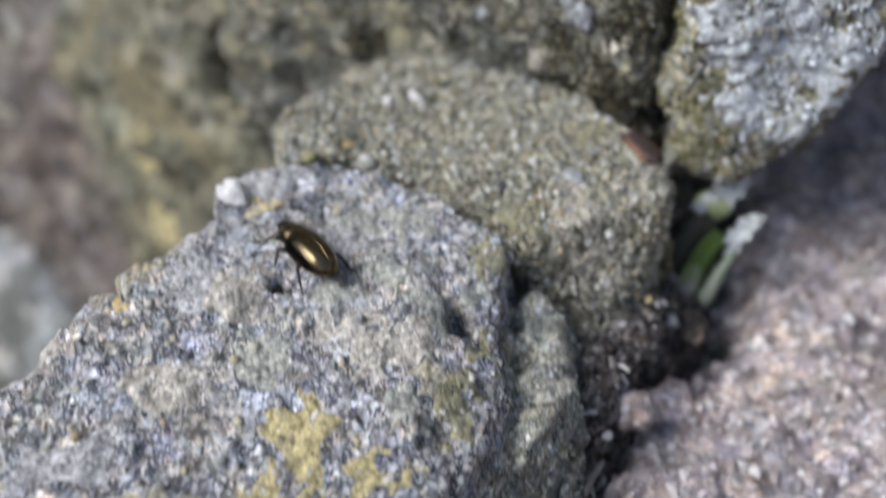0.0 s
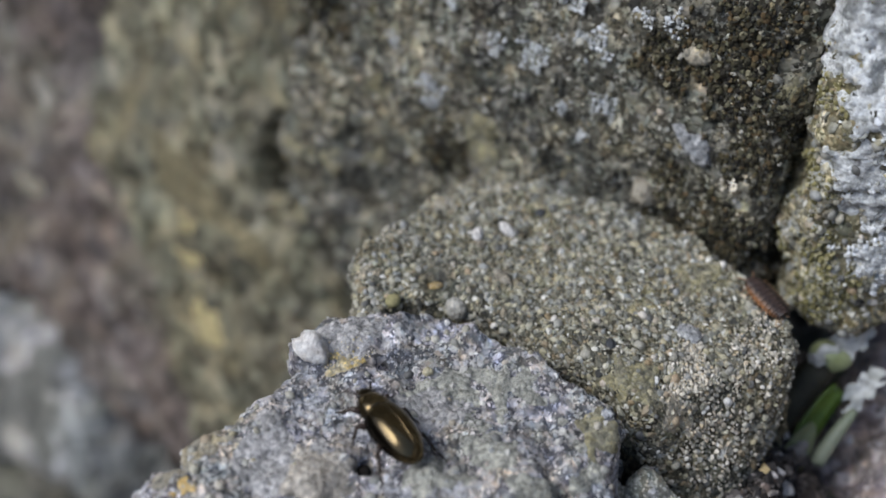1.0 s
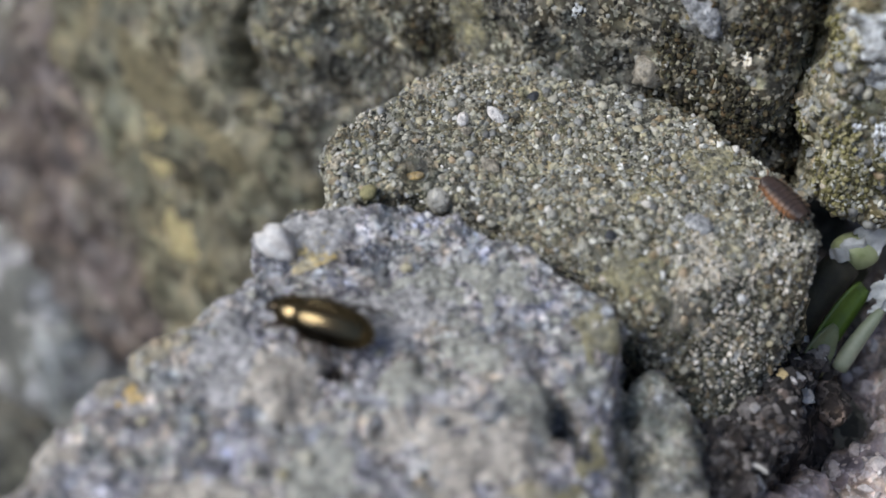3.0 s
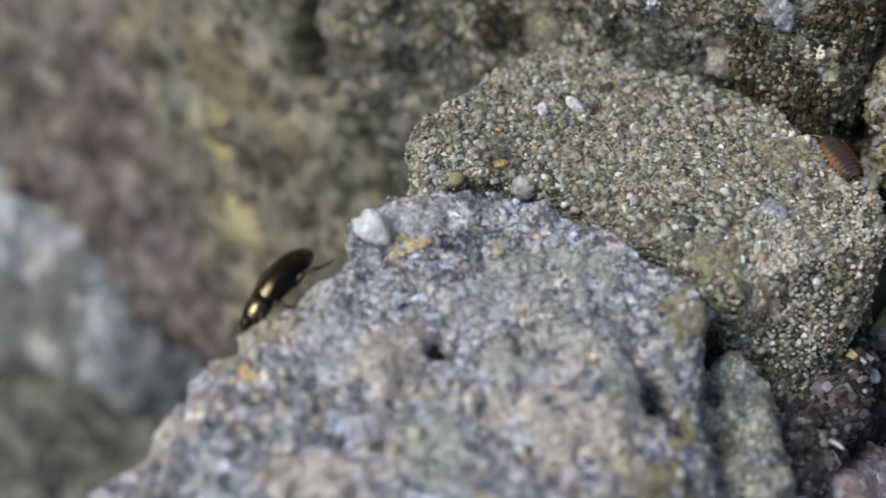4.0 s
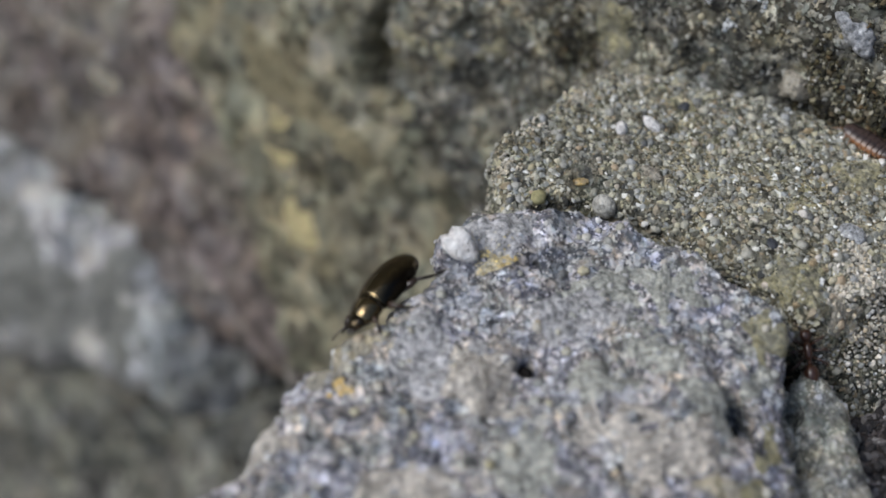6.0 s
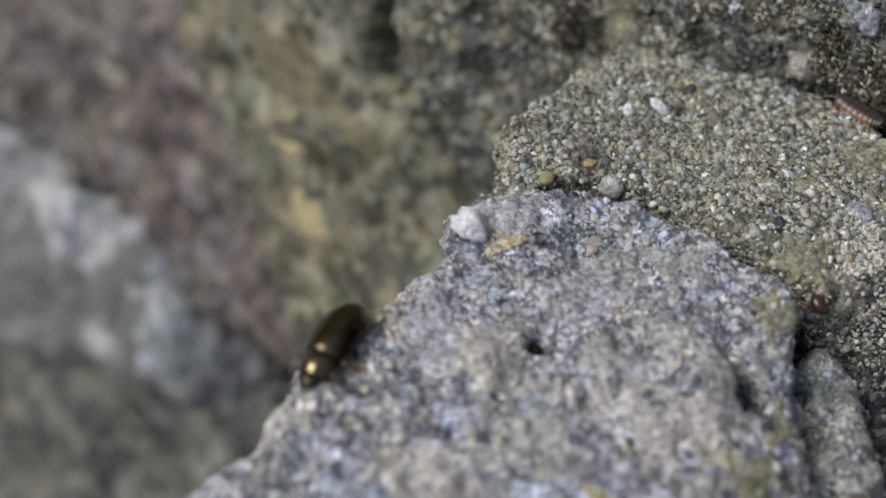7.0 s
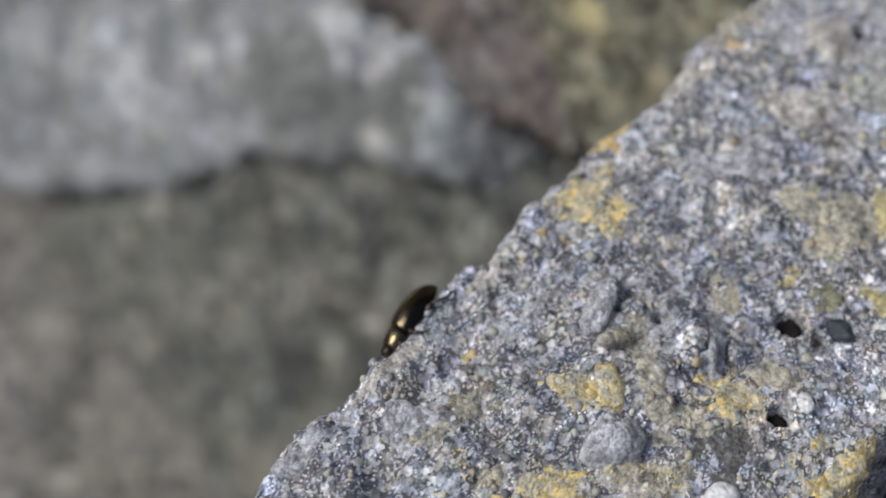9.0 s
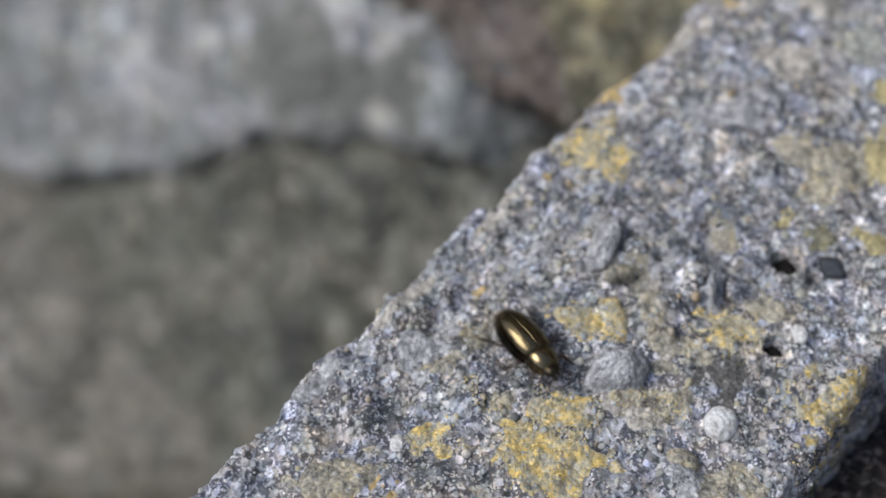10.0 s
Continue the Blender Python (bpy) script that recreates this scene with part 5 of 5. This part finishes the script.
v, f = blade(curve_points((0, 1.6, -0.6), (-0.2, 0.2, 1.8), (-0.9, -2.6, 2.6), 8), [0.5, 0.65, 0.75, 0.8, 0.75, 0.6, 0.4, 0.12], 0.2)
leaf = mesh_part("grass_blade", v, f, M_LEAF)
leaf.location = Vector((-20.2, 18.2, soil_height(-20.2, 18.2))) * MM
tagged(leaf, "short green grass blade growing beside the stone", "grass")


# dry grass on the lower ground
def build_grass():
    rng = np.random.default_rng(8)
    verts, faces = [], []
    for _ in range(900):
        x, y = -60 - 110 * rng.random() , 20 + 70 * rng.random()
        if rng.random() < 0.35:
            x, y = -75 + 40 * rng.random(), 45 + 40 * rng.random()
        h, a = 5 + 12 * rng.random(), 6.283 * rng.random()
        lean = (math.cos(a) * h * 0.6, math.sin(a) * h * 0.6)
        v, f = tube(curve_points((x, y, -0.5), (x + lean[0] * 0.3, y + lean[1] * 0.3, h * 0.7), (x + lean[0], y + lean[1], h), 5), [0.45, 0.42, 0.35, 0.25, 0.08], 4)
        k = len(verts)
        verts += v
        faces += [tuple(k + i for i in q) for q in f]
    m = island_material("dry_grass", [(0.0, (0.1, 0.085, 0.05)), (0.6, (0.22, 0.18, 0.1)), (0.85, (0.2, 0.22, 0.08)), (1.0, (0.42, 0.34, 0.2))], 0.8)
    ob = mesh_part("dry_grass", verts, faces, m)
    return tagged(ob, "sparse dry grass on the earth below the ledge", "grass", kind="stuff")


build_grass()


# ---- creatures ----
def metal_shell(name, a, b, rough):
    m, n, l, bsdf = mat(name)
    v = coords(n, l)
    col = ramp(n, l, noise_tex(n, l, v, 0.5, 3, 0.5), [(0.35, a), (0.65, b)])
    # the turned-down margins are painted nearly black, standing in for dark reflections
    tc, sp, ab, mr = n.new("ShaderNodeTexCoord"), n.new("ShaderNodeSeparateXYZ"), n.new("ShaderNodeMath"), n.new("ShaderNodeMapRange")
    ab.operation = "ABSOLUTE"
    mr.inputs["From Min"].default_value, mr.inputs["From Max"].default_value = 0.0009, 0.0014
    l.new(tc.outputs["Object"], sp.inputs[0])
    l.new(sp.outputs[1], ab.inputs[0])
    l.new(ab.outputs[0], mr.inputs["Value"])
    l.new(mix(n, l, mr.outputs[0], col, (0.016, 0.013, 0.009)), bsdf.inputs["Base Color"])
    bsdf.inputs["Metallic"].default_value, bsdf.inputs["Roughness"].default_value = 0.9, rough
    bump(n, l, noise_tex(n, l, v, 9.0, 3, 0.6), 0.25, 0.00003, bsdf)
    return m


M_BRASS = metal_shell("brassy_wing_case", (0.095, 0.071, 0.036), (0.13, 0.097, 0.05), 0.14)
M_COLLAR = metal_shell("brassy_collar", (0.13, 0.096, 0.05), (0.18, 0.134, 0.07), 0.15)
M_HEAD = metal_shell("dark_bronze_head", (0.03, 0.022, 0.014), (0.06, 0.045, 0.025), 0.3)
M_CHITIN = plain_material("black_chitin", (0.008, 0.007, 0.006), (0.03, 0.02, 0.014), 1.0, 0.3)
M_LEG = plain_material("dark_brown_leg", (0.01, 0.007, 0.005), (0.035, 0.018, 0.01), 1.0, 0.35)


def dome(x0, x1, half, high, base, sides=(0.0, 1.0), along=22, across=18, grooves=0, full=False, thick=0.12):
    """An arched shell along x. half and high give the half width and the height at each fraction of its length."""
    verts, faces = [], []
    for layer in (0.0, thick):
        for i in range(along):
            s = i / (along - 1)
            w, h = half(s) - layer, high(s) - layer
            for j in range(across):
                t = j / (across - 1)
                a = (t * 2 - 1) * radians(98) if full else (sides[0] + (sides[1] - sides[0]) * t) * radians(98)
                dent = 0.008 * max(0.0, math.cos(abs(a) * grooves)) ** 8 if grooves and layer == 0 else 0
                verts.append((x0 + (x1 - x0) * s, (w - dent) * math.sin(a), base + (h - dent) * math.cos(a)))
    m = along * across
    for i in range(along - 1):
        for j in range(across - 1):
            q = (i * across + j, i * across + j + 1, (i + 1) * across + j + 1, (i + 1) * across + j)
            faces += [q[::-1], tuple(m + k for k in q)]
    for j in range(across - 1):
        e = (along - 1) * across + j
        faces += [(j, j + 1, m + j + 1, m + j), (e + 1, e, m + e, m + e + 1)]
    for i in range(along - 1):
        a, b = i * across, (i + 1) * across
        c, d = a + across - 1, b + across - 1
        faces += [(b, a, m + a, m + b), (c, d, m + d, m + c)]
    return verts, faces


def ball(centre, size, seg=16):
    bm = bmesh.new()
    bmesh.ops.create_uvsphere(bm, u_segments=seg, v_segments=seg * 2 // 3, radius=1.0)
    for v in bm.verts:
        v.co = Vector([c + s * k for c, s, k in zip(centre, size, v.co)])
    return bm


def leg_mesh(name, hip, knee, foot, toe, thick, material, parent):
    """A jointed leg whose origin is its hip."""
    hip, knee, foot, toe = (np.array(p, float) for p in (hip, knee, foot, toe))
    v1, f1 = tube([hip, hip + 0.5 * (knee - hip), knee], [thick * 0.9, thick * 1.25, thick * 0.7], 8)
    v2, f2 = tube([knee, knee + 0.6 * (foot - knee), foot], [thick * 0.55, thick * 0.6, thick * 0.5], 7)
    bits = [foot + (toe - foot) * k for k in (0, 0.24, 0.25, 0.49, 0.5, 0.74, 0.75, 1.0)]
    v3, f3 = tube(bits, [thick * k for k in (0.36, 0.4, 0.25, 0.38, 0.25, 0.34, 0.22, 0.2)], 6)
    verts = [np.array(p) - hip for p in v1 + v2 + v3]
    faces = f1 + [tuple(len(v1) + i for i in q) for q in f2] + [tuple(len(v1) + len(v2) + i for i in q) for q in f3]
    ob = mesh_part(name, verts, faces, material, parent)
    ob.location = Vector(hip) * MM
    return ob


def build_beetle():
    root = new("beetle")
    tagged(root, "brassy bronze ground beetle walking on the stone", "beetle")
    half = lambda s: 1.6 * (max(0.0, 1 - (max(0.0, s - 0.32) / 0.69) ** 2.3) ** 0.5) * (0.8 + 0.2 * min(1, s / 0.22) ** 0.6) + 0.02
    high = lambda s: 1.5 * (max(0.0, 1 - (max(0.0, s - 0.35) / 0.66) ** 2.4) ** 0.55) * (0.76 + 0.24 * min(1, s / 0.3) ** 0.6) + 0.02
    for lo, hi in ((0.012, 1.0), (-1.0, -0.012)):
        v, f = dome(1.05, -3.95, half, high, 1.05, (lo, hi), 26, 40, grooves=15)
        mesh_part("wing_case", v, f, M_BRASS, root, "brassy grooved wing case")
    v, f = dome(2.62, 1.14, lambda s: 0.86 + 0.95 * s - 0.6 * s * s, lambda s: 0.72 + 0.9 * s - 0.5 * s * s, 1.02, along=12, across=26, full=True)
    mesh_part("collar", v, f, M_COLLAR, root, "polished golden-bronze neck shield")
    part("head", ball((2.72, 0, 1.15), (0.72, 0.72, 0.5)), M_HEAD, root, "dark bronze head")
    for s in (1, -1):
        part("eye", ball((2.85, s * 0.62, 1.3), (0.2, 0.16, 0.2), 10), M_CHITIN, root, "black bead eye")
        v, f = tube(curve_points((3.2, s * 0.25, 1.05), (3.65, s * 0.33, 1.0), (3.7, s * 0.05, 0.9), 5), [0.16, 0.15, 0.12, 0.08, 0.03], 7)
        mesh_part("jaw", v, f, M_CHITIN, root, "black jaw")
        pts = curve_points((3.1, s * 0.55, 1.15), (3.9, s * 1.0, 1.2), (4.2, s * 1.7, 0.7), 12)
        v, f = tube(pts, [0.06 if k % 2 else 0.045 for k in range(12)], 6)
        mesh_part("antenna", v, f, M_LEG, root)
    part("belly", ball((-1.2, 0, 0.98), (2.75, 1.55, 0.55), 20), M_CHITIN, root, "black belly")
    part("breast", ball((1.7, 0, 0.95), (1.3, 1.15, 0.5), 16), M_CHITIN, root, "black breast")
    legs = []
    for s in (1, -1):
        for hip, knee, foot, toe in (((1.8, 0.75, 0.75), (2.3, 1.6, 1.0), (2.7, 1.95, 0.35), (3.1, 2.3, 0.08)),
                                     ((0.4, 0.95, 0.7), (0.7, 2.05, 1.0), (0.2, 2.5, 0.3), (-0.2, 2.9, 0.08)),
                                     ((-1.0, 0.95, 0.7), (-2.0, 2.0, 0.95), (-3.1, 2.35, 0.3), (-4.0, 2.7, 0.08))):
            flip = lambda p: (p[0], s * p[1], p[2])
            legs.append((s, leg_mesh("leg", flip(hip), flip(knee), flip(foot), flip(toe), 0.23, M_LEG, root)))
    return root, legs


def plate_material():
    """Woodlouse back: grey-brown, paler orange towards the margins of each plate."""
    m, n, l, bsdf = mat("woodlouse_plate")
    tc, sp, ab = n.new("ShaderNodeTexCoord"), n.new("ShaderNodeSeparateXYZ"), n.new("ShaderNodeMath")
    ab.operation = "ABSOLUTE"
    l.new(tc.outputs["Object"], sp.inputs[0])
    l.new(sp.outputs[1], ab.inputs[0])
    mr = n.new("ShaderNodeMapRange")
    mr.inputs["From Min"].default_value, mr.inputs["From Max"].default_value = 0.0, 0.0016
    l.new(ab.outputs[0], mr.inputs["Value"])
    col = ramp(n, l, mr.outputs[0], [(0.0, (0.05, 0.034, 0.03)), (0.5, (0.03, 0.021, 0.02)), (0.72, (0.08, 0.04, 0.02)), (1.0, (0.26, 0.115, 0.045))])
    v = coords(n, l)
    f = ramp(n, l, noise_tex(n, l, v, 1.6, 4, 0.7), [(0.3, (0.6, 0.6, 0.6)), (0.7, (1.4, 1.35, 1.3))])
    l.new(mix(n, l, 1.0, col, f, "MULTIPLY"), bsdf.inputs["Base Color"])
    bsdf.inputs["Roughness"].default_value = 0.38
    return m


M_PLATE = plate_material()
M_WLEG = plain_material("pale_brown_legs", (0.16, 0.09, 0.05), (0.3, 0.18, 0.1), 1.0, 0.5)


def build_woodlouse():
    root = new("woodlouse")
    tagged(root, "small grey-brown woodlouse with orange plate margins", "woodlouse")
    root.scale = (0.66, 0.66, 0.66)
    width = lambda x: 1.55 * math.sqrt(max(0.03, 1 - (abs(x + 0.1) / 3.7) ** 2.6))
    xs = [2.75, 1.95, 1.15, 0.38, -0.38, -1.12, -1.8, -2.35, -2.7, -3.0, -3.3]
    for i in range(len(xs) - 1):
        a, b = xs[i], xs[i + 1] - 0.16
        w = width((a + b) / 2)
        v, f = dome(a, b, lambda s: w * (0.95 + 0.06 * s), lambda s: (0.62 + 0.22 * w) * (0.94 + 0.08 * s), 0.35, along=6, across=22, full=True, thick=0.08)
        mesh_part("back_plate" if i < 7 else "tail_plate", v, f, M_PLATE, root)
    part("head", ball((2.9, 0, 0.6), (0.5, 0.85, 0.42)), M_PLATE, root, "dark head")
    part("belly", ball((-0.2, 0, 0.5), (2.9, 1.3, 0.35)), M_WLEG, root, "pale underside")
    legs = []
    for s in (1, -1):
        v, f = tube(curve_points((3.2, s * 0.4, 0.6), (3.9, s * 1.2, 0.8), (4.4, s * 1.3, 0.3), 9), [0.1, 0.1, 0.09, 0.08, 0.09, 0.07, 0.06, 0.05, 0.03], 6)
        mesh_part("antenna", v, f, M_WLEG, root)
        v, f = tube([(-3.2, s * 0.3, 0.4), (-3.8, s * 0.5, 0.3)], [0.12, 0.05], 6)
        mesh_part("tail_spike", v, f, M_WLEG, root)
        for k in range(7):
            x = 2.2 - 0.72 * k
            v, f = tube([(x, s * 0.9, 0.45), (x + 0.05, s * 1.6, 0.5), (x - 0.1, s * 2.05, 0.08)], [0.13, 0.1, 0.05], 6)
            legs.append(mesh_part("leg", v, f, M_WLEG, root))
    return root


M_ANT = plain_material("red_brown_ant", (0.025, 0.011, 0.007), (0.065, 0.028, 0.015), 1.0, 0.28)


def build_ant():
    root = new("ant")
    tagged(root, "red-brown ant climbing out of the crack", "ant")
    part("head", ball((1.55, 0, 0.85), (0.5, 0.45, 0.38), 14), M_ANT, root)
    part("thorax", ball((0.45, 0, 0.85), (0.72, 0.32, 0.34), 14), M_ANT, root)
    part("waist", ball((-0.4, 0, 0.8), (0.2, 0.16, 0.26), 10), M_ANT, root)
    part("abdomen", ball((-1.25, 0, 0.85), (0.78, 0.55, 0.5), 16), M_ANT, root, "darker glossy abdomen")
    for s in (1, -1):
        v, f = tube([(1.9, s * 0.2, 0.95), (2.3, s * 0.75, 1.25), (2.9, s * 0.7, 0.8)], [0.06, 0.06, 0.05], 6)
        mesh_part("antenna", v, f, M_ANT, root)
        for hip, knee, foot in (((0.85, 0.25, 0.7), (1.3, 1.1, 1.2), (1.7, 1.6, 0.05)), ((0.45, 0.28, 0.7), (0.4, 1.2, 1.2), (0.3, 1.9, 0.05)), ((0.05, 0.25, 0.7), (-0.6, 1.1, 1.2), (-1.2, 1.8, 0.05))):
            pts = [(p[0], s * p[1], p[2]) for p in (hip, knee, foot)]
            v, f = tube(pts, [0.1, 0.08, 0.04], 6)
            mesh_part("leg", v, f, M_ANT, root)
    return root


SAND = grain_meshes(M_SAND)
bed_grains(second, 260, 0.24, 0.5, (-15, 70, 21, 97), SAND, 501)
bed_grains(front, 160, 0.28, 0.55, (-62, 12, -18, 48), SAND, 502)
bed_grains(front, 120, 0.26, 0.5, (-30, 48, 5, 80), SAND, 503)
bed_grains(block, 120, 0.3, 0.6, (21, -4, 32, 20), SAND, 504)
bed_grains(back, 50, 0.24, 0.5, (-20, 2, 12, 24), SAND, 505)

beetle, beetle_legs = build_beetle()
woodlouse = build_woodlouse()
ant = build_ant()


def creature_pose(x, y, z, yaw, pitch=0.0, roll=0.0):
    """A pose from a spot in millimetres, heading (degrees from +x), nose-up pitch and roll to the creature's right."""
    return Matrix.Translation(Vector((x, y, z + LIFT)) * MM) @ pose(0, 0, 0, 0, 0, yaw) @ pose(0, 0, 0, 0, -pitch, 0) @ pose(0, 0, 0, roll, 0, 0)


# seconds, spot x y z, heading, pitch, roll
BEETLE = [
    (0.0, -11.3, 68.6, 78.05, 128, 0, 13), (0.4, -11.4, 68.8, 78.05, 130, 0, 13), (1.0, -11.9, 68.3, 78.05, 125, 0, 13), (1.5, -12.1, 68.7, 78.05, 127, 0, 13), (2.0, -12.4, 69.2, 78.05, 127, 0, 13), (2.5, -12.4, 68.5, 78.05, 136, 0, 13),
    (2.7, -12.3, 67.7, 78.05, 146, 0, 13), (3.2, -16.6, 69.5, 78.25, 162, 0, 0), (3.8, -22.0, 71.7, 77.85, 179, -12, 10), (3.9, -23.2, 71.4, 77.0, 206, -15, 28), (4.0, -23.7, 70.9, 75.8, 231, -14, 45), (4.1, -24.7, 70.4, 74.6, 237, -14, 55),
    (4.2, -23.7, 70.7, 73.6, 236, -32, 52), (4.5, -23.4, 70.4, 73.0, 238, -46, 54), (4.8, -24.0, 70.2, 75.4, 236, -8, 55), (5.0, -23.1, 70.5, 75.8, 237, -6, 52), (5.3, -22.5, 71.2, 76.0, 230, -4, 48), (5.5, -21.9, 71.4, 76.2, 232, -4, 42),
    (5.7, -21.9, 72.3, 76.6, 234, -4, 38), (6.2, -23.4, 70.4, 76.6, 238, -4, 35), (6.8, -25.1, 68.2, 76.2, 246, -6, 30), (6.9, -26.1, 66.6, 76.6, 246, -4, 25), (7.0, -26.6, 64.3, 77.45, 246, 0, 18), (7.1, -27.5, 60.5, 77.65, 243, 0, 15),
    (7.2, -28.9, 57.5, 77.65, 241, 0, 12), (7.3, -30.5, 55.2, 77.45, 236, 0, 10), (7.4, -31.8, 50.5, 77.35, 233, 0, 8), (7.5, -33.4, 46.9, 77.25, 226, 0, 5), (7.7, -39.7, 38.7, 76.65, 217, 0, 5), (7.8, -43.2, 34.8, 76.45, 214, 0, 5),
    (7.9, -45.3, 33.5, 76.35, 217, 0, 5), (8.0, -45.1, 33.8, 76.45, 218, 0, 5), (8.1, -45.3, 34.5, 76.45, 217, 0, 5), (8.2, -44.8, 33.8, 76.55, 216, 0, 5), (8.3, -46.8, 33.5, 76.45, 202, 0, 5), (8.4, -49.7, 33.1, 76.45, 185, -2, 5),
    (8.5, -50.9, 34.2, 76.35, 198, -8, 14), (8.6, -51.6, 34.7, 75.4, 220, -10, 32), (8.8, -50.1, 34.2, 74.6, 226, -10, 45), (9.0, -52.9, 32.4, 73.8, 238, -12, 55), (9.2, -55.2, 32.5, 73.6, 239, -10, 55), (9.4, -53.1, 33.7, 73.6, 234, 6, 50),
    (9.5, -52.3, 32.4, 73.8, 248, 22, 45), (9.6, -53.0, 30.8, 75.0, 262, 4, 30), (9.8, -49.6, 27.6, 75.75, 303, 2, 5), (10.0, -44.4, 23.2, 75.65, 309, 0, 0),
]
WOODLOUSE = [
    (0.0, 17.9, 82.8, 77.0, 118, 0, 0), (0.4, 18.6, 84.1, 77.0, 118, 0, 0), (1.0, 18.1, 83.1, 77.0, 119, 0, 0), (2.0, 18.1, 83.0, 77.0, 118, 0, 0), (2.5, 18.2, 83.3, 77.0, 119, 0, 0), (2.7, 17.8, 82.4, 77.1, 122, 0, 0), (3.3, 17.7, 81.5, 77.1, 116, 0, 0),
    (3.8, 17.4, 84.0, 77.1, 108, 0, 0), (4.2, 17.0, 84.7, 77.0, 118, 0, 0), (4.4, 16.6, 84.7, 77.0, 165, 0, 0), (4.6, 16.4, 84.9, 77.0, 226, 0, 0), (5.0, 16.4, 85.7, 77.1, 190, 0, 0), (5.3, 16.2, 86.5, 77.1, 130, 0, 0), (5.5, 15.8, 87.2, 77.1, 132, 0, 0),
    (6.2, 14.1, 89.1, 77.1, 135, 0, 0), (6.8, 14.0, 89.4, 77.1, 137, 0, 0), (7.0, 13.4, 90.1, 77.1, 134, 0, 0), (7.3, 12.0, 90.5, 77.0, 136, 0, 0), (8.0, 10.6, 92.6, 77.0, 138, 0, 0), (10.0, 10.4, 92.8, 77.0, 138, 0, 0)]
ANT = [
    (0.0, 8.2, 66.2, 68.0, 95, 20, 0), (4.6, 8.2, 66.2, 68.0, 95, 20, 0), (5.5, 7.6, 69.2, 70.4, 95, 30, 0), (6.2, 7.5, 71.0, 73.6, 98, 25, 0), (6.9, 7.4, 72.6, 74.6, 97, 20, 0), (7.3, 6.5, 75.0, 76.2, 94, 12, 0), (7.5, 6.8, 75.2, 76.4, 92, 8, 0), (8.0, 6.6, 77.5, 77.0, 100, 0, 0), (10.0, 2.0, 86.0, 77.3, 120, 0, 0)]


def motions():
    walk(beetle, [(t, creature_pose(*row)) for t, *row in BEETLE])
    walk(woodlouse, [(t, creature_pose(*row)) for t, *row in WOODLOUSE])
    walk(ant, [(t, creature_pose(*row)) for t, *row in ANT])
    # the legs step while the beetle is on its way
    spans = [(2.6, 5.8), (6.4, 9.9)]
    for k, (side, leg) in enumerate(beetle_legs):
        hip = leg.location.copy()
        rows = [(0.0, 0.0)]
        for a, b in spans:
            rows.append((a, 0.0))
            t = a + 0.1
            while t < b - 0.05:
                rows.append((t, 17.0 * math.sin(2 * math.pi * 2.6 * t + (k % 2) * math.pi)))
                t += 0.1
            rows.append((b, 0.0))
        rows.append((10.0, 0.0))
        walk(leg, [(t, Matrix.Translation(hip) @ pose(0, 0, 0, 0, 0, swing)) for t, swing in rows])


motions()
